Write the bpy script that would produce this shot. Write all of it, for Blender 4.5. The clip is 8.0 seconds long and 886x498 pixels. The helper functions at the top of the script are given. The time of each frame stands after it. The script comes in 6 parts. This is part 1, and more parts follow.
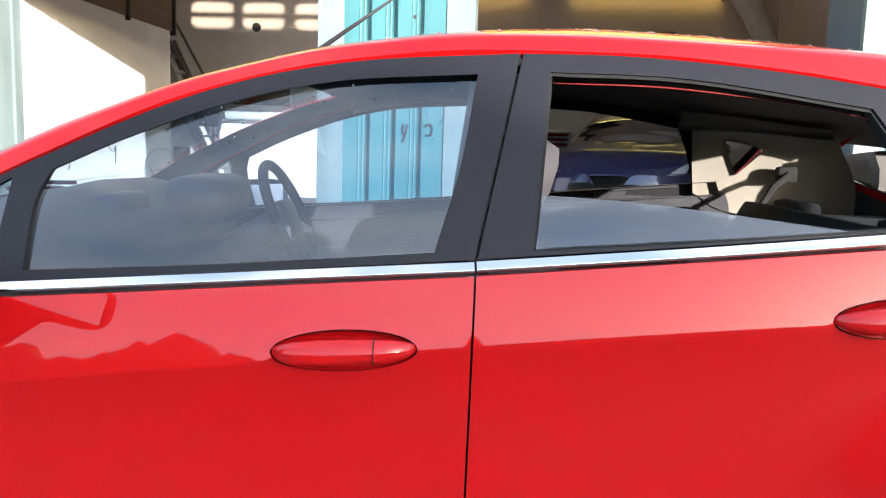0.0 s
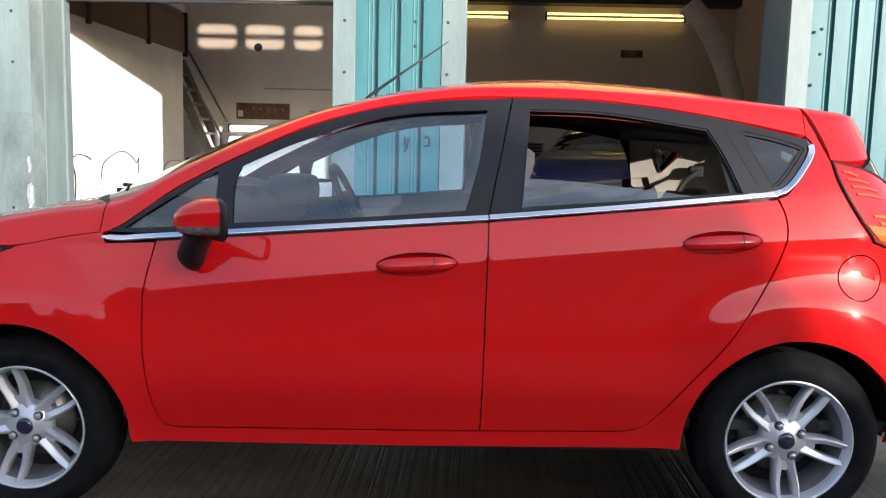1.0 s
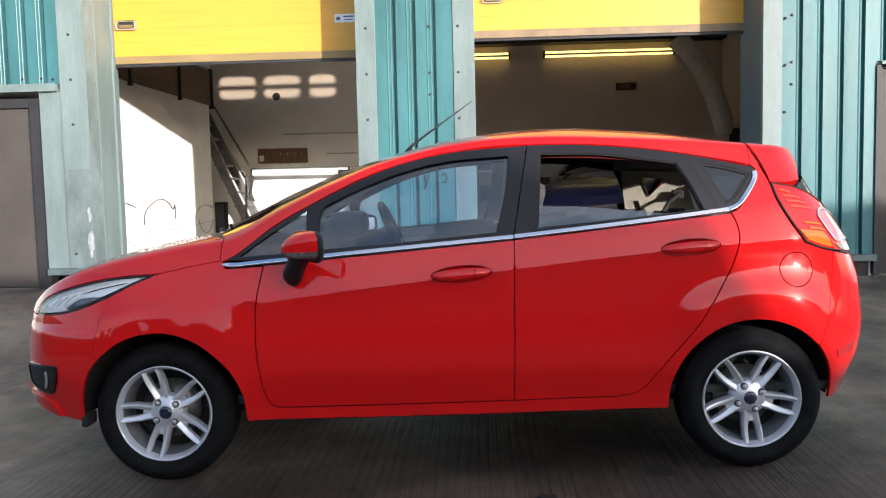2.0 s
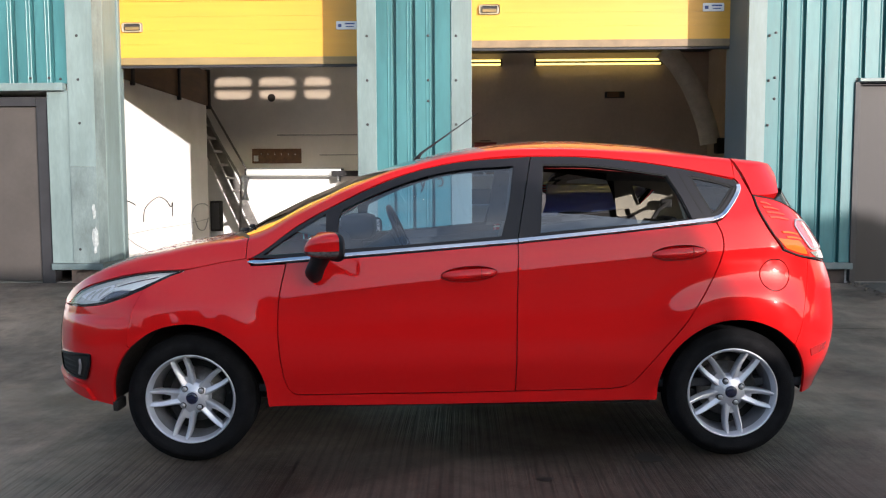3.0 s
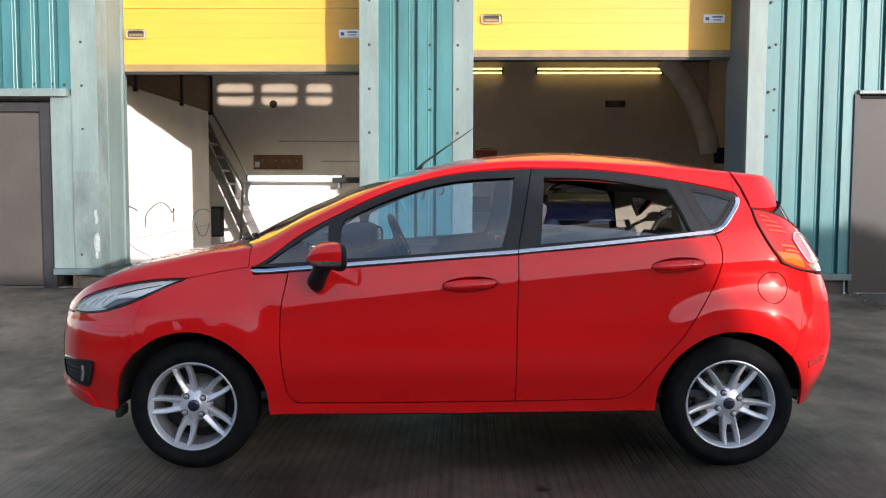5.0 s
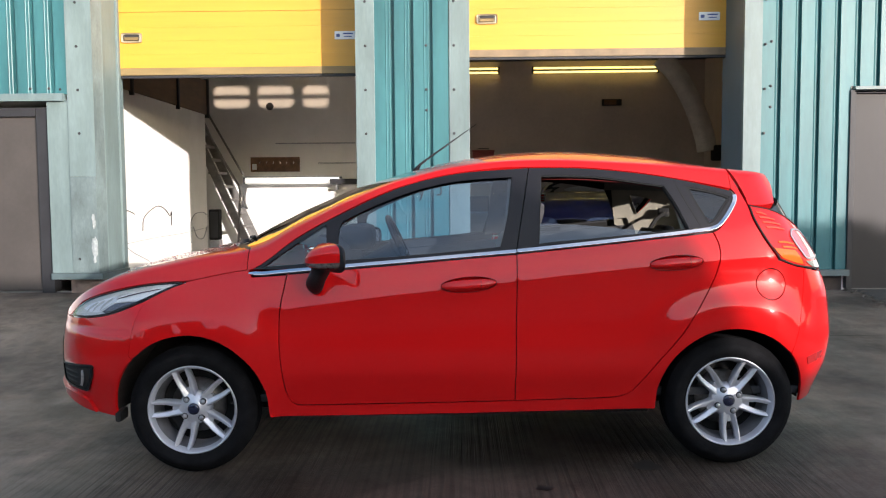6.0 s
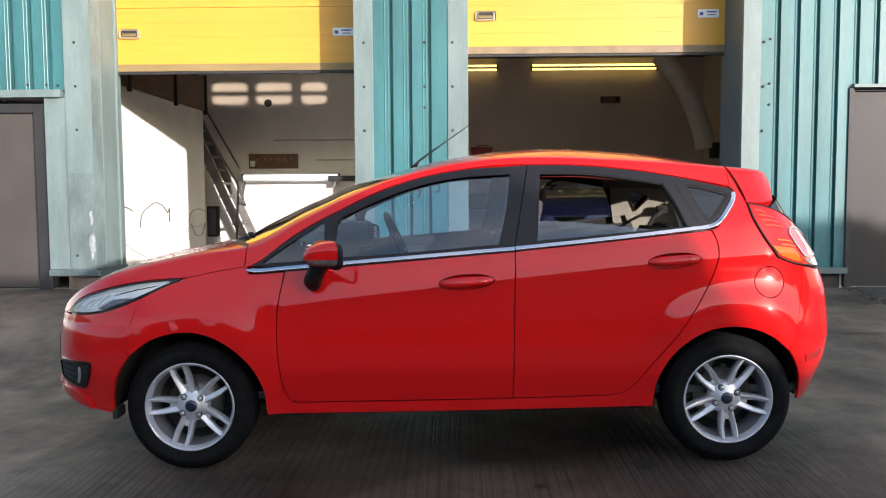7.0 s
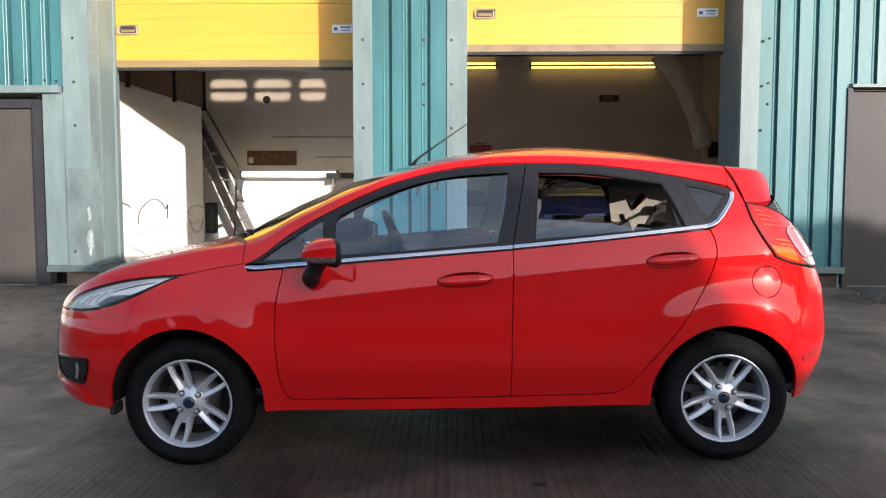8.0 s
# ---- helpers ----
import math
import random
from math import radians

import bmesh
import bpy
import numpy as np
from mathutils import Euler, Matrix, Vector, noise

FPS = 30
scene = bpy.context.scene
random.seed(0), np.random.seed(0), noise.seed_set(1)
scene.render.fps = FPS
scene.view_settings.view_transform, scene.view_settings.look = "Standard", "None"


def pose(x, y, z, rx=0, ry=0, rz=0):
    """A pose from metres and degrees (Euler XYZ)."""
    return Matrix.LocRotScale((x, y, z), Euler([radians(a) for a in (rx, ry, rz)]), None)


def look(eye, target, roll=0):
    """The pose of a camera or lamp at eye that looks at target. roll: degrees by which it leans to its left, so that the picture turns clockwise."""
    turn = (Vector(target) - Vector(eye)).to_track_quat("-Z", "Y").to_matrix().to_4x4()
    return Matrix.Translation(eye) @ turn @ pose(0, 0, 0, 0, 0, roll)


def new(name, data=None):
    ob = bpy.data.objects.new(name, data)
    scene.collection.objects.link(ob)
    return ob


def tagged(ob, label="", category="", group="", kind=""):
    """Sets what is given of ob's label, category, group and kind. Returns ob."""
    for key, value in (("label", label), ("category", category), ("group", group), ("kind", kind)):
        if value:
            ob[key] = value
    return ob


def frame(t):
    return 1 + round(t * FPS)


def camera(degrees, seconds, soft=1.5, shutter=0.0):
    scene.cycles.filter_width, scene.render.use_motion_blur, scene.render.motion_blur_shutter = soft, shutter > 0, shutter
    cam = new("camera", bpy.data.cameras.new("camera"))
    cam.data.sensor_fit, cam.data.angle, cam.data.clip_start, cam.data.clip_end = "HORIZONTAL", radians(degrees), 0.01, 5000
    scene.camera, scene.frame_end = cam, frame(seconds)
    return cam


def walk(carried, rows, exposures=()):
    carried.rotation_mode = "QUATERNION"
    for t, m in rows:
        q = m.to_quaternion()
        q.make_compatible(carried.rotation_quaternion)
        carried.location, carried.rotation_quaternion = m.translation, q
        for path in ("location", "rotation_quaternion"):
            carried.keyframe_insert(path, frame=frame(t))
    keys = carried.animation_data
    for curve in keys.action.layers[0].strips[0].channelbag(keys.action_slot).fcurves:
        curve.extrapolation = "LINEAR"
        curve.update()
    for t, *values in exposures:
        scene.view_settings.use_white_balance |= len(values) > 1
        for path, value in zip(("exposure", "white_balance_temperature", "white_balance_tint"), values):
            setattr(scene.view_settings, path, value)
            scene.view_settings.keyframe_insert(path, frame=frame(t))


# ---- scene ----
cam = camera(57.3, 8.0, soft=1.15)
PATH = [
    (0, (0.282, -1.41, 1.227), (0.161, 0.57, 0.968), 1.8),
    (0.5, (0.29, -2.003, 1.228), (0.135, -0.028, 0.95), 0.2),
    (0.7, (0.26, -2.228, 1.212), (0.119, -0.248, 0.969), 1.3),
    (0.85, (0.238, -2.39, 1.208), (0.125, -0.403, 0.969), 1.4),
    (1, (0.209, -2.561, 1.21), (0.134, -0.576, 0.978), 1.4),
    (1.2, (0.178, -2.768, 1.211), (0.096, -0.78, 1.008), 1.0),
    (1.5, (0.163, -3.06, 1.215), (0.062, -1.07, 1.04), -0.4),
    (1.7, (0.152, -3.215, 1.22), (0.046, -1.224, 1.058), -1.1),
    (2.8, (0.017, -3.662, 1.246), (-0.04, -1.668, 1.1), -0.6),
    (3, (0.015, -3.691, 1.251), (-0.039, -1.697, 1.103), -0.2),
    (3.5, (0.019, -3.711, 1.259), (-0.023, -1.717, 1.107), 0.2),
    (4, (0.014, -3.717, 1.271), (-0.032, -1.723, 1.124), 0.7),
    (4.5, (0.01, -3.72, 1.272), (-0.041, -1.725, 1.138), 0.6),
    (6, (0.009, -3.723, 1.273), (-0.04, -1.728, 1.141), -0.4),
    (6.5, (0.008, -3.721, 1.272), (-0.038, -1.726, 1.137), -0.3),
    (7, (0.01, -3.716, 1.273), (-0.035, -1.722, 1.134), -0.3),
    (7.5, (0.009, -3.718, 1.273), (-0.034, -1.724, 1.132), -0.1),
    (8, (0.008, -3.717, 1.275), (-0.032, -1.723, 1.13), -0.0),
]
EXPOSURES = [(0.0, 2.80), (0.5, 2.27), (1.0, 2.03), (1.5, 1.95), (3.0, 1.78), (8.0, 1.78)]
walk(cam, [(t, look(eye, target, roll)) for t, eye, target, roll in PATH], EXPOSURES)

from mathutils import geometry

# ---- light ----
SUN_AZ, SUN_EL = 37.4, 8.3   # degrees from the facade's normal towards +x; above the horizon
world = bpy.data.worlds.new("world")
scene.world = world
world.use_nodes = True
wt = world.node_tree
sky = wt.nodes.new("ShaderNodeTexSky")
sky.sky_type, sky.sun_disc = "NISHITA", False
sky.sun_elevation, sky.sun_rotation = radians(SUN_EL), radians(180 - SUN_AZ)
sky.air_density, sky.dust_density, sky.ozone_density = 1.0, 1.6, 2.4
wt.nodes["Background"].inputs[1].default_value = 0.15
# thin broken cloud all over the sky
wc, wm, wn, wr, wx = (wt.nodes.new("ShaderNode" + k) for k in ("TexCoord", "Mapping", "TexNoise", "ValToRGB", "MixRGB"))
wm.inputs["Scale"].default_value = (1.0, 1.0, 3.5)
wn.inputs["Scale"].default_value, wn.inputs["Detail"].default_value, wn.inputs["Roughness"].default_value = 2.6, 4, 0.5
wr.color_ramp.elements[0].position, wr.color_ramp.elements[1].position = 0.36, 0.72
wr.color_ramp.elements[1].color = (0.48, 0.48, 0.48, 1)
wx.inputs[2].default_value = (4.0, 3.87, 3.9, 1)
wt.links.new(wc.outputs["Generated"], wm.inputs[0])
wt.links.new(wm.outputs[0], wn.inputs["Vector"])
wt.links.new(wn.outputs["Fac"], wr.inputs[0])
wt.links.new(wr.outputs[0], wx.inputs[0])
wt.links.new(sky.outputs[0], wx.inputs[1])
sun_dir = Vector((math.sin(radians(SUN_AZ)) * math.cos(radians(SUN_EL)), -math.cos(radians(SUN_AZ)) * math.cos(radians(SUN_EL)), math.sin(radians(SUN_EL))))
# the thin cloud scatters a hazy glow round the sun
wd, wp, wg = wt.nodes.new("ShaderNodeVectorMath"), wt.nodes.new("ShaderNodeMath"), wt.nodes.new("ShaderNodeVectorMath")
wd.operation, wp.operation, wg.operation = "DOT_PRODUCT", "POWER", "MULTIPLY_ADD"
wd.inputs[1].default_value, wp.inputs[1].default_value, wp.use_clamp = sun_dir, 40, True
wg.inputs[1].default_value = (15.0, 13.5, 12.4)
wt.links.new(wc.outputs["Generated"], wd.inputs[0])
wt.links.new(wd.outputs["Value"], wp.inputs[0])
wt.links.new(wp.outputs[0], wg.inputs[0])
wt.links.new(wx.outputs[0], wg.inputs[2])
wt.links.new(wg.outputs[0], wt.nodes["Background"].inputs[0])
lamp = bpy.data.lights.new("sun", "SUN")
lamp.energy, lamp.angle, lamp.color = 2.1, radians(0.55), (1.0, 0.905, 0.865)
sun = new("sun", lamp)
sun.matrix_world = look(sun_dir * 50, (0, 0, 0))


# ---- materials ----
def material(name, color, rough=0.5, metal=0.0, var=0.0, scale=6.0, bump=0.0, bump_scale=60.0, stretch=(1, 1, 1), coat=0.0, spec=0.5, emit=None, dark=0.5, fine=0.0):
    """Principled material with two scales of colour variation (broad stains, fine grain) and fine relief, in object metres."""
    m = bpy.data.materials.new(name)
    m.use_nodes = True
    t = m.node_tree
    b = t.nodes["Principled BSDF"]
    b.inputs["Base Color"].default_value = (*color, 1)
    b.inputs["Roughness"].default_value = rough
    b.inputs["Metallic"].default_value = metal
    b.inputs["Specular IOR Level"].default_value = spec
    b.inputs["Coat Weight"].default_value = coat
    b.inputs["Coat Roughness"].default_value = 0.02
    if emit:
        b.inputs["Emission Color"].default_value = (*emit[:3], 1)
        b.inputs["Emission Strength"].default_value = emit[3]
    if var or bump or fine:
        co = t.nodes.new("ShaderNodeTexCoord")
        mp = t.nodes.new("ShaderNodeMapping")
        mp.inputs["Scale"].default_value = stretch
        t.links.new(co.outputs["Object"], mp.inputs["Vector"])
    if var or fine:
        n1 = t.nodes.new("ShaderNodeTexNoise")
        n1.inputs["Scale"].default_value, n1.inputs["Detail"].default_value, n1.inputs["Roughness"].default_value = scale, 6, 0.62
        n2 = t.nodes.new("ShaderNodeTexNoise")
        n2.inputs["Scale"].default_value, n2.inputs["Detail"].default_value = scale * 14, 4
        for n in (n1, n2):
            t.links.new(mp.outputs[0], n.inputs["Vector"])
        r = t.nodes.new("ShaderNodeValToRGB")
        r.color_ramp.elements[0].position, r.color_ramp.elements[1].position = 0.33, 0.66
        r.color_ramp.elements[0].color = (*[c * (1 - var * dark * 1.6) for c in color], 1)
        r.color_ramp.elements[1].color = (*[min(1, c * (1 + var * 0.5)) for c in color], 1)
        t.links.new(n1.outputs["Fac"], r.inputs[0])
        mx = t.nodes.new("ShaderNodeMixRGB")
        mx.blend_type, mx.inputs[0].default_value = "OVERLAY", fine
        t.links.new(r.outputs[0], mx.inputs[1])
        t.links.new(n2.outputs["Fac"], mx.inputs[2])
        t.links.new(mx.outputs[0], b.inputs["Base Color"])
        rr = t.nodes.new("ShaderNodeMapRange")
        rr.inputs[3].default_value, rr.inputs[4].default_value = max(0.02, rough - 0.12 * min(1, var * 3)), min(1, rough + 0.12 * min(1, var * 3))
        t.links.new(n1.outputs["Fac"], rr.inputs[0])
        t.links.new(rr.outputs[0], b.inputs["Roughness"])
    if bump:
        n3 = t.nodes.new("ShaderNodeTexNoise")
        n3.inputs["Scale"].default_value, n3.inputs["Detail"].default_value = bump_scale, 5
        t.links.new(mp.outputs[0], n3.inputs["Vector"])
        bp = t.nodes.new("ShaderNodeBump")
        bp.inputs["Strength"].default_value, bp.inputs["Distance"].default_value = bump, 0.01
        t.links.new(n3.outputs["Fac"], bp.inputs["Height"])
        t.links.new(bp.outputs[0], b.inputs["Normal"])
    return m


def glass_material(name, tint, ior=1.5, gloss=0.0):
    """Thin pane: tinted see-through with a Fresnel mirror on it."""
    m = bpy.data.materials.new(name)
    m.use_nodes = True
    t = m.node_tree
    t.nodes.remove(t.nodes["Principled BSDF"])
    tr, gl, fr, mx = (t.nodes.new("ShaderNode" + k) for k in ("BsdfTransparent", "BsdfGlossy", "Fresnel", "MixShader"))
    tr.inputs[0].default_value = (*tint, 1)
    gl.inputs["Roughness"].default_value = 0.01
    fr.inputs[0].default_value = ior
    ad = t.nodes.new("ShaderNodeMath")
    ad.inputs[1].default_value = gloss
    t.links.new(fr.outputs[0], ad.inputs[0])
    t.links.new(ad.outputs[0], mx.inputs[0])
    t.links.new(tr.outputs[0], mx.inputs[1])
    t.links.new(gl.outputs[0], mx.inputs[2])
    t.links.new(mx.outputs[0], t.nodes["Material Output"].inputs[0])
    return m


PAINT = material("red_paint", (0.50, 0.0055, 0.0065), 0.30, 0.0, coat=0.85, spec=0.06)
BLUE_PAINT = material("blue_paint", (0.012, 0.014, 0.075), 0.3, 0.2, coat=1.0)
TRIM = material("black_trim", (0.010, 0.0095, 0.012), 0.50, var=0.15, scale=20, bump=0.05, bump_scale=300, spec=0.3)
GLOSS_BLACK = material("gloss_black", (0.006, 0.006, 0.007), 0.15, spec=0.4)
RUBBER = material("rubber", (0.009, 0.009, 0.010), 0.80, var=0.5, scale=14, bump=0.25, bump_scale=140, fine=0.2, spec=0.06)
LINER = material("arch_liner", (0.008, 0.008, 0.008), 0.9, var=0.3, bump=0.3)
CHROME = material("chrome", (0.88, 0.85, 0.86), 0.10, 1.0)
ALLOY = material("alloy", (0.56, 0.57, 0.62), 0.40, 0.60, var=0.04, scale=12, coat=0.4)
# the wheel's alloy again, its colour darkened for the shade under the arches
BARREL = material("shaded_barrel", (0.20, 0.20, 0.22), 0.5, 0.4, var=0.3, scale=14)
STEEL = material("brake_steel", (0.30, 0.29, 0.28), 0.4, 1.0, var=0.4, scale=30)
GLASS = glass_material("car_glass", (0.68, 0.79, 0.89), 1.52, 0.085)
PANE = glass_material("raised_pane", (0.50, 0.60, 0.66), 1.52, 0.10)
CLEAR = glass_material("clear_pane", (0.74, 0.68, 0.60), 1.5)
LENS = glass_material("lamp_lens", (0.99, 0.99, 0.99), 1.4, 0.0)
CABIN = material("cabin_plastic", (0.035, 0.037, 0.042), 0.6, var=0.2, scale=12, bump=0.15, bump_scale=220)
FABRIC = material("seat_fabric", (0.045, 0.045, 0.05), 0.9, var=0.3, scale=20, bump=0.4, bump_scale=400)
CREAM = material("pillar_trim", (0.23, 0.215, 0.175), 0.7, var=0.1, scale=10)
# the car's red, darkened in its colour for the shade inside the window opening
FLANGE = material("flange_shaded_red", (0.16, 0.008, 0.008), 0.8)
RIB = material("lamp_rib", (0.80, 0.055, 0.030), 0.15, coat=0.4, spec=0.2)
RED_LENS = material("red_lens", (0.46, 0.010, 0.009), 0.12, coat=0.6, spec=0.2)
PINK = material("pale_red_lens", (0.62, 0.10, 0.11), 0.10, 0.2, coat=1.0)
AMBER = material("amber_lens", (0.78, 0.105, 0.015), 0.12, coat=0.5, spec=0.2)
TURQ = material("turquoise_sheet", (0.040, 0.143, 0.156), 0.44, spec=0.38, var=0.3, scale=1.3, bump=0.06, bump_scale=12, stretch=(2, 2, 0.35), fine=0.12)
PALE = material("pale_flashing", (0.150, 0.202, 0.202), 0.50, spec=0.4, var=0.28, scale=1.6, bump=0.06, bump_scale=10, stretch=(2, 2, 0.5), fine=0.12)
YELLOW = material("yellow_door_paint", (0.59, 0.305, 0.036), 0.42, var=0.12, scale=1.5, bump=0.12, bump_scale=60, stretch=(0.05, 1, 1), fine=0.08)
SEAL = material("door_seal", (0.22, 0.155, 0.09), 0.6, var=0.3, scale=5)
DARK = material("dark_edge", (0.02, 0.02, 0.023), 0.6, var=0.3, scale=8)
SHUTTER = material("grey_door_paint", (0.060, 0.052, 0.047), 0.55, var=0.2, scale=2.0, bump=0.05, bump_scale=14, fine=0.1)
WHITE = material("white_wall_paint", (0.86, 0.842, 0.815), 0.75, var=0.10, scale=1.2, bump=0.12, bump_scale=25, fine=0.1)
BEIGE = material("beige_wall_tone", (0.50, 0.42, 0.365), 0.75, var=0.14, scale=1.2, bump=0.12, bump_scale=25, fine=0.1)
TIMBER = material("brown_timber", (0.16, 0.085, 0.045), 0.6, var=0.4, scale=3, bump=0.15, bump_scale=30, stretch=(3, 0.5, 3), fine=0.2)
CONCRETE = material("concrete", (0.17, 0.165, 0.155), 0.75, var=0.35, scale=1.5, bump=0.3, bump_scale=40, fine=0.2)
BRICK = material("plinth_brick", (0.16, 0.12, 0.10), 0.85, var=0.4, scale=8, bump=0.5, bump_scale=40)
METAL = material("galvanised", (0.45, 0.45, 0.46), 0.42, 0.9, var=0.3, scale=10)
TUBE = material("fluorescent_tube", (0.9, 0.9, 0.85), 0.4, emit=(1.0, 0.72, 0.20, 0.75))
TUBE_WHITE = material("white_tube", (0.9, 0.9, 0.88), 0.4, emit=(1.0, 0.95, 0.86, 0.22))
SIGN_WHITE = material("sign_white", (0.75, 0.77, 0.8), 0.35)
SIGN_BLUE = material("sign_blue", (0.05, 0.08, 0.25), 0.4)


# ---- mesh helpers ----
def mesh_object(name, bm, mat, smooth=False):
    me = bpy.data.meshes.new(name)
    bm.normal_update()
    bm.to_mesh(me)
    bm.free()
    if smooth:
        me.polygons.foreach_set("use_smooth", [True] * len(me.polygons))
    if "true_normal" in me.attributes:
        # curved panels shade by the true normal of their surface; turned-in edges by their faces
        n = np.zeros(len(me.loops) * 3, np.float32)
        me.attributes["true_normal"].data.foreach_get("vector", n)
        n = n.reshape(-1, 3)
        for p in me.polygons:
            for i in p.loop_indices:
                if not n[i].any():
                    n[i] = p.normal
        me.attributes.remove(me.attributes["true_normal"])
        me.normals_split_custom_set(n.tolist())
    me.materials.append(mat)
    return new(name, me)


def part(name, bm, mat, parent, label="", smooth=False):
    ob = mesh_object(name, bm, mat, smooth)
    ob.parent = parent
    if label:
        tagged(ob, label)
    return ob


def add_box(bm, x0, x1, y0, y1, z0, z1, bevel=0.0, m=None):
    r = bmesh.ops.create_cube(bm, size=1.0, matrix=Matrix.LocRotScale(((x0 + x1) / 2, (y0 + y1) / 2, (z0 + z1) / 2), None, (abs(x1 - x0), abs(y1 - y0), abs(z1 - z0))))
    vs = r["verts"]
    if bevel:
        es = list({e for v in vs for e in v.link_edges})
        r2 = bmesh.ops.bevel(bm, geom=es, offset=bevel, segments=2, profile=0.6, affect="EDGES")
        vs = list({v for f in r2["faces"] for v in f.verts} | {v for v in vs if v.is_valid})
    if m is not None:
        bmesh.ops.transform(bm, matrix=m, verts=vs)
    return bm


def box(x0, x1, y0, y1, z0, z1, bevel=0.0, m=None):
    return add_box(bmesh.new(), x0, x1, y0, y1, z0, z1, bevel, m)


def add_tube(bm, path, radius, sides=10, cap=True):
    """Round bar along a list of points; radius is one number or one a point."""
    pts = [Vector(p) for p in path]
    rad = radius if isinstance(radius, (list, tuple)) else [radius] * len(pts)
    rings, up = [], Vector((0.123, 0.31, 0.94)).normalized()
    for i, p in enumerate(pts):
        d = (pts[min(i + 1, len(pts) - 1)] - pts[max(i - 1, 0)]).normalized()
        a = d.cross(up)
        a = a.normalized() if a.length > 1e-4 else d.orthogonal().normalized()
        b = d.cross(a)
        rings.append([bm.verts.new(p + rad[i] * (math.cos(k * 2 * math.pi / sides) * a + math.sin(k * 2 * math.pi / sides) * b)) for k in range(sides)])
    for q, r in zip(rings, rings[1:]):
        for k in range(sides):
            bm.faces.new((q[k], q[(k + 1) % sides], r[(k + 1) % sides], r[k]))
    if cap:
        bm.faces.new(rings[0][::-1])
        bm.faces.new(rings[-1])
    bmesh.ops.recalc_face_normals(bm, faces=bm.faces)
    return bm


def tube(path, radius, sides=10):
    return add_tube(bmesh.new(), path, radius, sides)


def add_lathe(bm, profile, segments=48, m=None, close=False):
    """Turned shape round the y axis from (radius, y) points."""
    rings = []
    for r, y in profile:
        rings.append([bm.verts.new((r * math.cos(2 * math.pi * k / segments), y, r * math.sin(2 * math.pi * k / segments))) for k in range(segments)])
    pairs = list(zip(rings, rings[1:])) + ([(rings[-1], rings[0])] if close else [])
    for q, r in pairs:
        for k in range(segments):
            bm.faces.new((q[k], q[(k + 1) % segments], r[(k + 1) % segments], r[k]))
    bmesh.ops.recalc_face_normals(bm, faces=bm.faces)
    if m is not None:
        bmesh.ops.transform(bm, matrix=m, verts=[v for ring in rings for v in ring])
    return bm


def catmull(pts, n=6):
    """Smooth line through control points."""
    p = [Vector(q) for q in pts]
    p = [2 * p[0] - p[1], *p, 2 * p[-1] - p[-2]]
    out = []
    for i in range(1, len(p) - 2):
        a, b, c, d = p[i - 1:i + 3]
        for k in range(n):
            t = k / n
            out.append(0.5 * ((2 * b) + (c - a) * t + (2 * a - 5 * b + 4 * c - d) * t * t + (3 * b - a - 3 * c + d) * t ** 3))
    out.append(p[-2])
    return out


def thing(name, label, category, group="", kind=""):
    return tagged(new(name), label, category, group, kind)


# ---- the yard ----
FACE, DOOR_Y, BACK_Y, FLOOR_Z = 4.85, 5.44, 11.9, 0.26
LEFT_X, RIGHT_X = -4.3, 4.6


def smoothstep(a, b, x):
    t = max(0.0, min(1.0, (x - a) / (b - a)))
    return t * t * (3 - 2 * t)


def ground_z(x, y):
    """The yard falls gently along x, and rises to the building as an apron."""
    along = 0.0087 * max(-8.0, min(8.0, x)) * (1 - smoothstep(2.2, 4.6, y)) * (1 - smoothstep(4, 12, -y))
    return along + 0.25 * smoothstep(1.6, 4.9, y) * (1 - smoothstep(20, 40, abs(x)))


def build_ground():
    xs = [-400, -150, -60, -30, -18, *[-12 + 0.5 * i for i in range(49)], 18, 30, 60, 150, 400]
    ys = [-400, -150, -60, -30, *[-16 + 0.5 * i for i in range(33)], *[0.25 + 0.25 * i for i in range(20)], 5.5, 7, 9, 11, 12.5, 20, 40, 90, 200, 400]
    bm = bmesh.new()
    grid = [[bm.verts.new((x, y, ground_z(x, y))) for x in xs] for y in ys]
    for r0, r1 in zip(grid, grid[1:]):
        for i in range(len(xs) - 1):
            bm.faces.new((r0[i], r0[i + 1], r1[i + 1], r1[i]))
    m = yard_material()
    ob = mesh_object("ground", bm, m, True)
    return tagged(ob, "damp dark grey brushed concrete yard with stains", "ground", kind="structure")


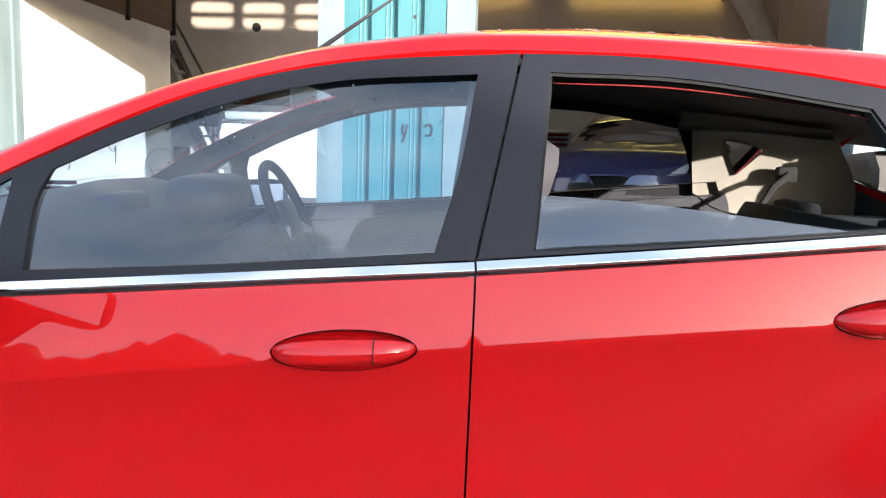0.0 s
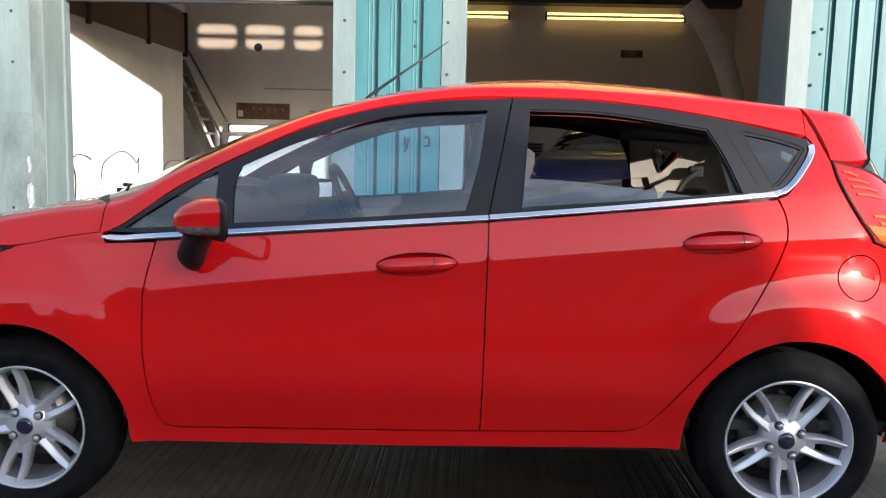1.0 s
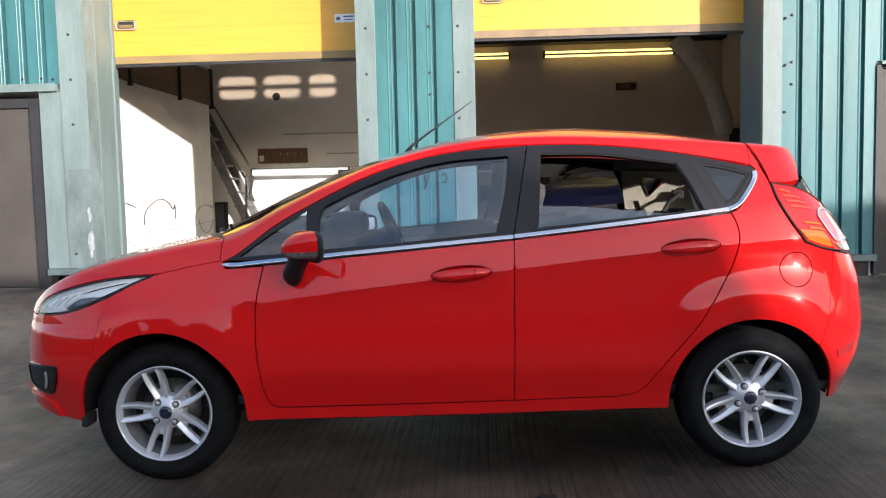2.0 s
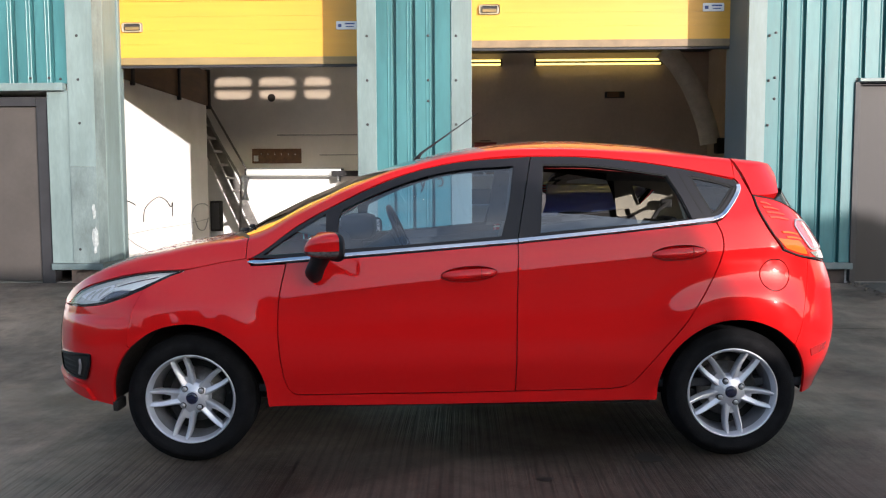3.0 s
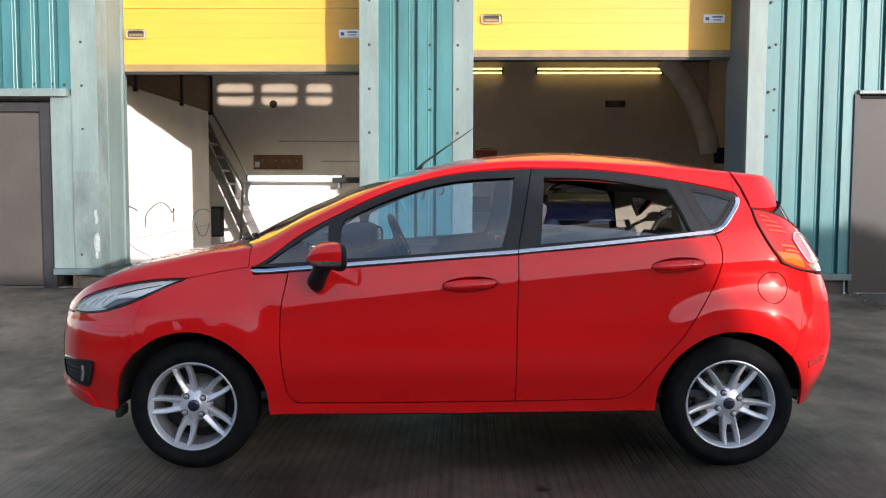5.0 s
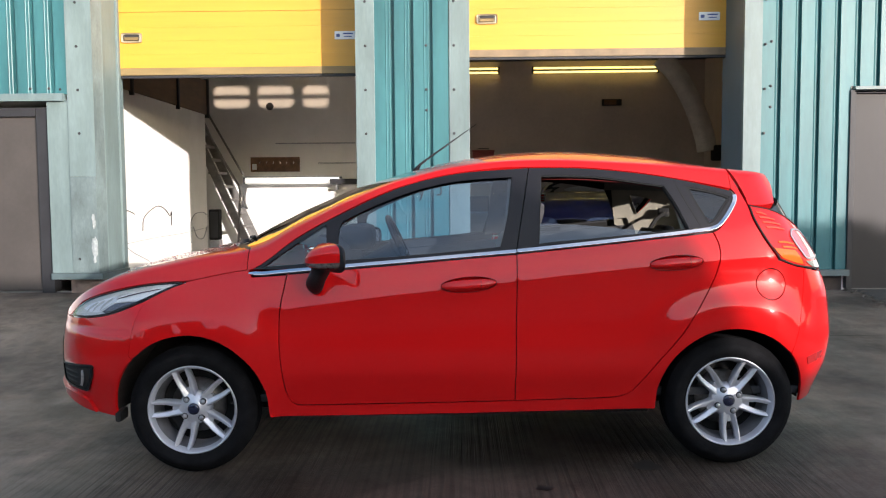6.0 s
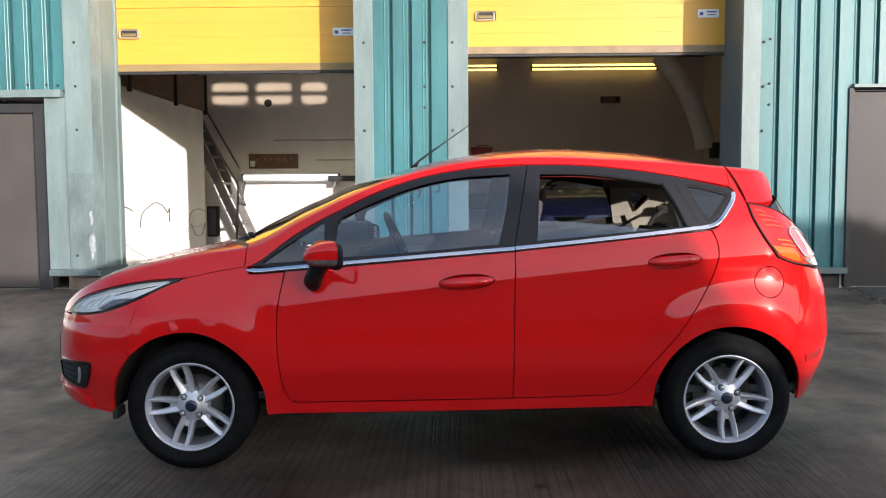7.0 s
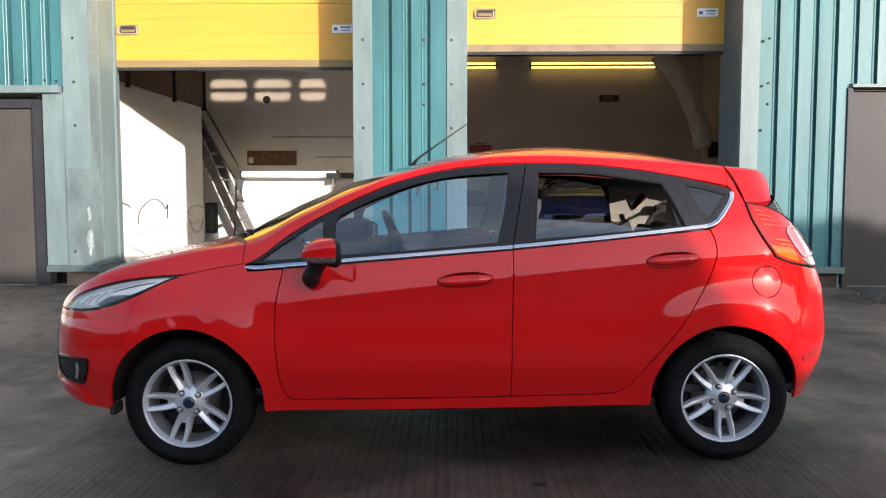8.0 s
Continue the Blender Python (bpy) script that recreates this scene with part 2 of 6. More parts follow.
def yard_material():
    m = bpy.data.materials.new("yard_concrete")
    m.use_nodes = True
    t = m.node_tree
    b = t.nodes["Principled BSDF"]
    co = t.nodes.new("ShaderNodeTexCoord")

    def noise_tex(scale, stretch, detail=6, rough=0.6):
        mp = t.nodes.new("ShaderNodeMapping")
        mp.inputs["Scale"].default_value = stretch
        n = t.nodes.new("ShaderNodeTexNoise")
        n.inputs["Scale"].default_value, n.inputs["Detail"].default_value, n.inputs["Roughness"].default_value = scale, detail, rough
        t.links.new(co.outputs["Object"], mp.inputs["Vector"])
        t.links.new(mp.outputs[0], n.inputs["Vector"])
        return n

    def ramp(n, p0, c0, p1, c1):
        r = t.nodes.new("ShaderNodeValToRGB")
        r.color_ramp.elements[0].position, r.color_ramp.elements[1].position = p0, p1
        r.color_ramp.elements[0].color, r.color_ramp.elements[1].color = (*c0, 1), (*c1, 1)
        t.links.new(n.outputs["Fac"], r.inputs[0])
        return r

    def mix(a, c, mode, f):
        x = t.nodes.new("ShaderNodeMixRGB")
        x.blend_type, x.inputs[0].default_value = mode, f
        t.links.new(a.outputs[0], x.inputs[1])
        t.links.new(c.outputs[0], x.inputs[2])
        return x

    broad = ramp(noise_tex(0.55, (1, 1, 1)), 0.34, (0.080, 0.064, 0.052), 0.66, (0.270, 0.215, 0.170))
    # tamped lines, a thumb's width apart and of uneven strength
    wave = t.nodes.new("ShaderNodeTexWave")
    wave.bands_direction = "X"
    for key, value in (("Scale", 6.6), ("Distortion", 5.0), ("Detail", 2.0), ("Detail Scale", 1.4), ("Detail Roughness", 0.6)):
        wave.inputs[key].default_value = value
    lie = t.nodes.new("ShaderNodeMapping")
    lie.inputs["Scale"].default_value = (1, 0.02, 1)
    t.links.new(co.outputs["Object"], lie.inputs["Vector"])
    t.links.new(lie.outputs[0], wave.inputs["Vector"])
    lines = ramp(wave, 0.06, (0.20, 0.18, 0.16), 0.34, (1, 1, 1))
    faint = ramp(noise_tex(16, (1, 0.10, 1), 3), 0.40, (0.25, 0.25, 0.25), 0.62, (1, 1, 1))
    groove = mix(mix(lines, faint, "SCREEN", 0.45), ramp(noise_tex(150, (1, 0.006, 1), 1.5, 0.5), 0.36, (0.45, 0.42, 0.40), 0.50, (1, 1, 1)), "MULTIPLY", 0.9)
    sweep = ramp(noise_tex(7, (1, 0.05, 1), 5), 0.35, (0.45, 0.45, 0.45), 0.6, (1, 1, 1))
    worn = ramp(noise_tex(0.6, (1, 1, 1), 5), 0.40, (0, 0, 0), 0.60, (1, 1, 1))
    # the tamped ridges are worn off to both sides of the parking place
    sx = t.nodes.new("ShaderNodeSeparateXYZ")
    t.links.new(co.outputs["Object"], sx.inputs[0])
    wob = t.nodes.new("ShaderNodeMath")
    wob.operation = "MULTIPLY_ADD"
    wob.inputs[1].default_value = 1.6
    t.links.new(noise_tex(0.8, (1, 1, 1), 4).outputs["Fac"], wob.inputs[0])
    ab = t.nodes.new("ShaderNodeMath")
    ab.operation = "ABSOLUTE"
    t.links.new(sx.outputs[0], ab.inputs[0])
    t.links.new(ab.outputs[0], wob.inputs[2])
    edge = t.nodes.new("ShaderNodeMapRange")
    edge.inputs[1].default_value, edge.inputs[2].default_value, edge.inputs[4].default_value = 2.2, 2.9, 0.85
    t.links.new(wob.outputs[0], edge.inputs[0])
    far = t.nodes.new("ShaderNodeMixRGB")
    far.inputs[2].default_value = (1, 1, 1, 1)
    t.links.new(edge.outputs[0], far.inputs[0])
    t.links.new(mix(groove, worn, "SCREEN", 0.35).outputs[0], far.inputs[1])
    brush = mix(far, sweep, "MULTIPLY", 0.2)
    grit = ramp(noise_tex(90, (1, 1, 1), 3), 0.3, (0.55, 0.55, 0.55), 0.7, (1, 1, 1))
    blotch = ramp(noise_tex(6, (1, 0.8, 1), 8, 0.72), 0.40, (0.50, 0.48, 0.46), 0.60, (1, 1, 1))
    stain = ramp(noise_tex(1.7, (1, 0.8, 1), 8, 0.7), 0.36, (0.35, 0.34, 0.33), 0.52, (1, 1, 1))
    c = mix(mix(mix(mix(broad, brush, "MULTIPLY", 0.78), blotch, "MULTIPLY", 0.7), grit, "MULTIPLY", 0.5), stain, "MULTIPLY", 0.85)
    # the oily parking place under and before the car, coloured darker for its shade
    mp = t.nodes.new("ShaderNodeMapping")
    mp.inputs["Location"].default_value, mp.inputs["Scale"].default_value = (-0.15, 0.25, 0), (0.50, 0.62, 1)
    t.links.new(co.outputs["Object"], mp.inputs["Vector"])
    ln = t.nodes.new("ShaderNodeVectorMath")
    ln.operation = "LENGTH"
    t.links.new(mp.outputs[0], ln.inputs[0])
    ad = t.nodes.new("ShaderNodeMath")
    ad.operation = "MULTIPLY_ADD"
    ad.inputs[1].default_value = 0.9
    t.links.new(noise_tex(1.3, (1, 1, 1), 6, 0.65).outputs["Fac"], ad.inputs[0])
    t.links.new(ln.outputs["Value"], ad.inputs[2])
    oily_shade = t.nodes.new("ShaderNodeValToRGB")
    oily_shade.color_ramp.elements[0].color, oily_shade.color_ramp.elements[1].color = (0.40, 0.345, 0.315, 1), (1, 1, 1, 1)
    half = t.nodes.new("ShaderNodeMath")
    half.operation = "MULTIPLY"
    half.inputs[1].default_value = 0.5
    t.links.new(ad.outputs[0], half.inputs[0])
    oily_shade.color_ramp.elements[0].position, oily_shade.color_ramp.elements[1].position = 0.48, 0.78
    t.links.new(half.outputs[0], oily_shade.inputs[0])
    c = mix(c, oily_shade, "MULTIPLY", 1.0)
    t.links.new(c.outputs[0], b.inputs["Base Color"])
    wet = ramp(noise_tex(0.9, (1, 1, 1), 6, 0.65), 0.38, (0.38, 0.38, 0.38), 0.62, (0.72, 0.72, 0.72))
    t.links.new(wet.outputs[0], b.inputs["Roughness"])
    h = mix(brush, grit, "MULTIPLY", 0.6)
    bp = t.nodes.new("ShaderNodeBump")
    bp.inputs["Strength"].default_value, bp.inputs["Distance"].default_value = 0.55, 0.006
    t.links.new(h.outputs[0], bp.inputs["Height"])
    t.links.new(bp.outputs[0], b.inputs["Normal"])
    return m


build_ground()


# ---- the industrial unit ----
def add_cladding(bm, x0, x1, z0, z1, y, first, beads=(0.068, 0.034), pitch=0.2, slot=0.032, depth=0.046):
    """Box-profile sheet: broad pans with fine beads between narrow deep channels."""
    pts, x, k = [(x0, y)], first, 0
    while x < x1 - 0.05:
        if x > x0 + 0.01:
            bow = 0.0022 * math.sin(2.4 * k)
            for bx in (x - b for b in beads):
                pts += [(bx - 0.009, y), (bx + 0.001, y - 0.0045), (bx + 0.008, y)]
            pts += [(x - slot / 2 - 0.004, y), (x - slot / 2, y + depth), (x + slot / 2, y + depth), (x + slot / 2 + 0.004, y - bow), (x + slot / 2 + 0.05, y - 0.4 * bow)]
        x, k = x + pitch, k + 1
    pts = [p for p in pts if x0 - 1e-6 <= p[0] <= x1] + [(x1, y)]
    lo = [bm.verts.new((px, py, z0)) for px, py in pts]
    hi = [bm.verts.new((px, py, z1)) for px, py in pts]
    for i in range(len(pts) - 1):
        bm.faces.new((lo[i], lo[i + 1], hi[i + 1], hi[i]))
    return bm


def screws(parent, places):
    bm0 = add_lathe(bmesh.new(), [(0.0005, -0.012), (0.006, -0.012), (0.008, -0.006), (0.014, -0.004), (0.015, 0.0)], 10)
    first = part("screw", bm0, DARK, parent)
    first.location = places[0]
    for p in places[1:]:
        s = new("screw", first.data)
        s.parent, s.location = parent, p


TOP_Z = 6.0
BASE_Z = 0.47
# masonry core of the front wall: three piers and the wall over the side doors
core = bmesh.new()
add_box(core, -1.08, 0.07, FACE + 0.05, DOOR_Y + 0.12, 0.1, TOP_Z)
add_box(core, -4.16, -3.892, FACE + 0.05, DOOR_Y + 0.12, 0.1, TOP_Z)
add_box(core, 2.95, 4.03, FACE + 0.05, DOOR_Y + 0.12, 0.1, TOP_Z)
add_box(core, -9.0, -4.16, FACE + 0.05, DOOR_Y + 0.12, 2.30, TOP_Z)
add_box(core, 4.03, 9.0, FACE + 0.05, DOOR_Y + 0.12, 2.33, TOP_Z)
add_box(core, -9.0, -5.55, FACE + 0.05, DOOR_Y + 0.12, 0.1, 2.30)
add_box(core, 5.2, 9.0, FACE + 0.05, DOOR_Y + 0.12, 0.1, 2.33)
add_box(core, -3.86, 2.95, FACE + 0.1, DOOR_Y - 0.06, 4.9, TOP_Z)
front_wall = tagged(mesh_object("wall_front", core, WHITE), "clad front wall of an industrial unit", "wall", kind="structure")

# centre pier
part("cladding", add_cladding(bmesh.new(), -0.915, -0.13, BASE_Z, TOP_Z, FACE, -0.715), TURQ, front_wall, "turquoise box-profile steel sheet")
for x0, x1 in ((-1.105, -0.905), (-0.125, 0.088)):
    bm = box(x0, x1, FACE - 0.012, FACE + 0.05, BASE_Z, TOP_Z, 0.004)
    add_box(bm, x0 if x0 < -1 else x1 - 0.02, x0 + 0.02 if x0 < -1 else x1, FACE + 0.05, DOOR_Y + 0.1, BASE_Z, TOP_Z)
    part("flashing", bm, PALE, front_wall, "pale green folded flashing")
# right pier
part("cladding", add_cladding(bmesh.new(), 3.10, 4.03, BASE_Z, TOP_Z, FACE, 3.292, (0.036,)), TURQ, front_wall)
part("cladding", add_cladding(bmesh.new(), 4.03, 9.0, 2.37, TOP_Z, FACE, 4.10, (0.036,)), TURQ, front_wall)
bm = box(2.925, 3.11, FACE - 0.012, FACE + 0.05, BASE_Z, TOP_Z, 0.004)
part("flashing", bm, PALE, front_wall)
bm = box(2.925, 2.95, FACE + 0.052, DOOR_Y + 0.1, BASE_Z, TOP_Z)
part("reveal", bm, material("blue_grey_reveal", (0.08, 0.12, 0.15), 0.45, var=0.2, scale=3), front_wall, "blue-grey steel door reveal")
bm = box(4.02, 4.065, FACE - 0.02, FACE + 0.05, BASE_Z - 0.2, 2.33, 0.004)
part("jamb", bm, DARK, front_wall)
# left pier with its stepped corner
part("cladding", add_cladding(bmesh.new(), -9.0, -4.165, 2.37, TOP_Z, FACE, -8.915), TURQ, front_wall)
SCUFFED = material("scuffed_flashing", (0.135, 0.175, 0.175), 0.38, 0.0, var=0.42, scale=3.2, bump=0.35, bump_scale=7, stretch=(1.5, 1.5, 0.7), fine=0.2)
part("flashing", box(-4.165, -3.885, FACE - 0.012, FACE + 0.05, 1.501, TOP_Z), PALE, front_wall)
part("flashing", box(-4.165, -3.885, FACE - 0.014, FACE + 0.05, BASE_Z, 1.50), SCUFFED, front_wall, "scuffed, dented lower sheet")
bm = box(-4.40, -4.172, FACE + 0.005, FACE + 0.05, BASE_Z, 2.30, 0.003)
part("flashing", bm, PALE, front_wall)
bm = bmesh.new()
q = [bm.verts.new((x, y, z)) for z in (BASE_Z, TOP_Z) for x, y in ((-3.8855, FACE - 0.010), (-3.846, FACE + 0.135), (-3.88, FACE + 0.135), (-3.8855, FACE + 0.05))]
for k in range(4):
    bm.faces.new((q[k], q[(k + 1) % 4], q[4 + (k + 1) % 4], q[4 + k]))
bm.faces.new(q[:4])
bm.faces.new(q[4:])
bmesh.ops.recalc_face_normals(bm, faces=bm.faces)
part("corner_flashing", bm, SCUFFED, front_wall, "dented corner sheet")
bm = box(-3.89, -3.86, FACE + 0.14, DOOR_Y + 0.1, BASE_Z, TOP_Z)
add_box(bm, -3.885, -3.845, FACE + 0.14, FACE + 0.22, BASE_Z, TOP_Z, 0.01)
add_box(bm, -3.885, -3.835, DOOR_Y - 0.06, DOOR_Y, BASE_Z, TOP_Z, 0.01)
part("reveal", bm, PALE, front_wall, "pale green steel door reveal")
bm = box(-9.0, -4.20, FACE - 0.05, FACE + 0.03, 2.295, 2.375, 0.004)
part("drip_flashing", bm, PALE, front_wall)
bm = box(4.055, 9.0, FACE - 0.05, FACE + 0.03, 2.33, 2.365, 0.004)
part("drip_flashing", bm, PALE, front_wall)
SCUFF = material("scuffed_paint", (0.30, 0.33, 0.33), 0.5, var=0.4, scale=30)
for zc, w, h, sd in ((1.02, 0.022, 0.10, 2), (0.74, 0.040, 0.13, 5), (0.62, 0.018, 0.06, 9)):
    rnd = random.Random(sd)
    bm = bmesh.new()
    ring = [bm.verts.new((-3.925 + w * rnd.uniform(0.6, 1.1) * math.cos(a), FACE - 0.0165 - 0.006 * rnd.random(), zc + h * rnd.uniform(0.7, 1.1) * math.sin(a))) for a in (math.pi * k / 6 for k in range(12))]
    mid = bm.verts.new((-3.925, FACE - 0.026, zc))
    for k in range(12):
        bm.faces.new((mid, ring[k], ring[(k + 1) % 12]))
    bmesh.ops.recalc_face_normals(bm, faces=bm.faces)
    part("dent", bm, SCUFF, front_wall, "scuffed dent")
# the plinth brick again, its colour darkened for the shade at the right pier
DARK_BRICK = material("shaded_brick", (0.055, 0.043, 0.038), 0.85, var=0.4, scale=6, bump=0.3, bump_scale=40)
# base trims and plinths
for x0, x1 in ((-4.40, -3.84), (-1.12, 0.10), (2.915, 4.05)):
    part("base_trim", box(x0, x1, FACE - 0.03, DOOR_Y + 0.1 if x0 < 2 else FACE + 0.06, BASE_Z - 0.07, BASE_Z - 0.003, 0.006), material("trim_grey_green", (0.09, 0.125, 0.13), 0.45, var=0.2), front_wall, "grey-green base trim")
for x0, x1 in ((-4.22, -3.86), (-1.06, 0.05), (3.0, 4.0)):
    part("plinth", box(x0, x1, FACE + 0.04, DOOR_Y, 0.05, BASE_Z - 0.072, 0.006), BRICK if x0 < 2 else DARK_BRICK, front_wall, "brown brick plinth" if x0 < 2 else "dark brick plinth, its shade put into the colour")
rows_z = (1.925, 2.38, 2.835, 3.29)
screws(front_wall, [(x, FACE - 0.012, z + dz) for x, dz in ((-4.05, 0.03), (-1.0, 0.0), (-0.075, -0.005), (3.14, -0.03)) for z in rows_z]
       + [(x, FACE - 0.004, z) for x in (-0.365, 3.205) for z in (2.165, 2.38, 2.835)]
       + [(-4.09, FACE - 0.012, 0.62), (-4.24, FACE - 0.004, 2.42), (-4.36, FACE - 0.004, 2.43), (-4.56, FACE - 0.004, 2.43)])

# side doors
SHUTTER_DARK = material("brown_door_paint", (0.021, 0.018, 0.0185), 0.6, var=0.25, scale=1.5, bump=0.05, bump_scale=14, stretch=(1, 1, 0.4), fine=0.1)
for x0, x1, z0, z1, leaf, label in ((-5.5, -4.55, 0.24, 2.14, SHUTTER, "plain grey steel side door, closed"), (4.12, 5.15, 0.22, 2.30, SHUTTER_DARK, "dark brown-grey steel side door, closed")):
    d = thing("side_door", label, "door", "side doors", "structure")
    part("door_leaf", box(x0, x1, FACE + 0.10, FACE + 0.16, z0 + 0.03, z1, 0.004), leaf, d)
    for a, b in (((x0 - 0.05, x0 - 0.004), (z0, z1 + 0.1)), ((x1 + 0.004, x1 + (0.145 if x0 < 0 else 0.095)), (z0, z1 + 0.1))):
        part("door_frame", box(*a, FACE + 0.055, FACE + 0.20, *b, 0.004), DARK, d)
    part("door_frame", box(x0, x1, FACE + 0.055, FACE + 0.20, z1 + 0.004, z1 + 0.1, 0.004), DARK, d)


def sectional_door(x0, x1, z_bottom, slot_x, label_x, windows, rail):
    """Yellow overhead door, raised part of the way: ribbed sections, rubber foot, grip, label; windows high up where given."""
    d = thing("sectional_door", "bright yellow sectional overhead door, part raised", "garage door", "yellow overhead doors")
    z, k = z_bottom + 0.11, 0
    while z < 5.0:
        h = 0.62
        bm = bmesh.new()
        ribs = [z + 0.002, z + 0.15, z + 0.1515, z + 0.30, z + 0.3015, z + 0.45, z + 0.4515, z + h - 0.002]
        if windows and k == 2:
            # a section with window openings
            spans = [(0.16, 0.865), (1.01, 1.71), (1.875, 2.385)]
            w0 = z - 0.055
            rows = ((w0 + 0.09, w0 + 0.25), (w0 + 0.335, w0 + 0.495))
            for zz0, zz1 in ((z + 0.006, rows[0][0]), (rows[0][1], rows[1][0]), (rows[1][1], z + h)):
                add_box(bm, x0, x1, DOOR_Y, DOOR_Y + 0.04, zz0, zz1)
            cur = x0
            for a, b in spans + [(x1, x1)]:
                for row, (zz0, zz1) in enumerate(rows):
                    add_box(bm, cur, a, DOOR_Y, DOOR_Y + 0.04, zz0, zz1)
                    for cx, sx in ((a, 1), (b, -1)):
                        if a < b:
                            # rounded outer corners: below in the lower row, above in the upper one
                            cz, sz = (zz0, 1) if row == 0 else (zz1, -1)
                            bm.faces.new([bm.verts.new((cx + sx * u, DOOR_Y + 0.02, cz + sz * w)) for u, w in ((0, 0), (0.13, 0), (0.055, 0.022), (0.02, 0.055), (0, 0.11))])
                cur = b
        else:
            for r0, r1 in zip(ribs[::2], ribs[1::2]):
                add_box(bm, x0, x1, DOOR_Y, DOOR_Y + 0.04, r0, r1, 0.0015)
            add_box(bm, x0, x1, DOOR_Y + 0.003, DOOR_Y + 0.036, ribs[0], ribs[-1])
        sec = part("section", bm, YELLOW, d)
        if windows and k == 2:
            for a, b in spans:
                part("window_pane", box(a - 0.02, b + 0.02, DOOR_Y + 0.042, DOOR_Y + 0.046, w0 + 0.06, w0 + 0.53), CLEAR, sec)
        z += h
        k += 1
    part("bottom_rail", box(x0, x1, DOOR_Y - 0.004, DOOR_Y + 0.044, z_bottom + 0.03, z_bottom + 0.112, 0.006), rail, d, "aluminium foot rail")
    part("rubber_seal", box(x0, x1, DOOR_Y + 0.004, DOOR_Y + 0.036, z_bottom, z_bottom + 0.029, 0.006), DARK, d)
    g = part("grip", box(slot_x - 0.115, slot_x + 0.115, DOOR_Y - 0.014, DOOR_Y + 0.002, z_bottom + 0.392, z_bottom + 0.498, 0.03), PALE_GRIP, d, "recessed grip in a pale surround")
    # a dark plate laid on the surround draws the shade inside the grip
    part("recess_shade", box(slot_x - 0.088, slot_x + 0.088, DOOR_Y - 0.017, DOOR_Y - 0.010, z_bottom + 0.412, z_bottom + 0.482, 0.018), DARK, g)
    part("finger_plate", box(slot_x - 0.080, slot_x + 0.080, DOOR_Y - 0.020, DOOR_Y - 0.015, z_bottom + 0.416, z_bottom + 0.452, 0.010), FOOT, g)
    s = part("maker_label", box(label_x - 0.115, label_x + 0.115, DOOR_Y - 0.006, DOOR_Y + 0.001, z_bottom + 0.405, z_bottom + 0.495, 0.008), SIGN_WHITE, d, "small white label with blue marks")
    bars = bmesh.new()
    add_box(bars, label_x - 0.095, label_x - 0.055, DOOR_Y - 0.009, DOOR_Y - 0.005, z_bottom + 0.43, z_bottom + 0.465, 0.006)
    add_box(bars, label_x - 0.02, label_x + 0.09, DOOR_Y - 0.009, DOOR_Y - 0.005, z_bottom + 0.46, z_bottom + 0.475)
    add_box(bars, label_x - 0.01, label_x + 0.08, DOOR_Y - 0.009, DOOR_Y - 0.005, z_bottom + 0.43, z_bottom + 0.44)
    part("marks", bars, SIGN_BLUE, s)
    return d


FOOT = material("door_foot", (0.235, 0.165, 0.07), 0.55, var=0.3, scale=5, stretch=(0.2, 1, 1))
PALE_GRIP = material("grip_surround", (0.42, 0.37, 0.28), 0.5, var=0.2, scale=20)
sectional_door(-3.86, -1.085, 2.615, -3.695, -1.295, False, FOOT)
sectional_door(0.07, 2.945, 2.775, 0.29, 2.74, True, SEAL)

# ---- inside the unit ----
tagged(mesh_object("floor", box(LEFT_X - 3, RIGHT_X, DOOR_Y - 0.5, BACK_Y, FLOOR_Z - 0.2, FLOOR_Z), CONCRETE), "grey concrete workshop floor", "floor", kind="structure")
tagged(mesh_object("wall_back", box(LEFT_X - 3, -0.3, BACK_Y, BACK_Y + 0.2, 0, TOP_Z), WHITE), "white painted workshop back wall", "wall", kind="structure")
# the bay's walls have a darker, browner tone than the left part
tagged(mesh_object("wall_back_bay", box(-0.3, RIGHT_X + 0.2, BACK_Y, BACK_Y + 0.2, 0, TOP_Z), BEIGE), "dull beige-brown back wall of the bay", "wall", kind="structure")
tagged(mesh_object("wall_left", box(LEFT_X - 0.15, LEFT_X, DOOR_Y + 0.12, 9.87, FLOOR_Z, 2.65), WHITE), "white painted partition wall, scuffed low down", "wall", kind="structure")
tagged(mesh_object("wall_side", box(LEFT_X - 3.2, LEFT_X - 3.0, DOOR_Y + 0.1, BACK_Y + 0.2, 0, TOP_Z), WHITE), "white painted side wall", "wall", kind="structure")
tagged(mesh_object("wall_right", box(RIGHT_X, RIGHT_X + 0.2, DOOR_Y + 0.12, BACK_Y, 0, TOP_Z), BEIGE), "dull beige-brown side wall", "wall", kind="structure")
tagged(mesh_object("ceiling", box(LEFT_X - 3.2, RIGHT_X + 0.2, FACE + 0.1, BACK_Y + 0.2, TOP_Z, TOP_Z + 0.15), WHITE), "white workshop ceiling", "ceiling", kind="structure")

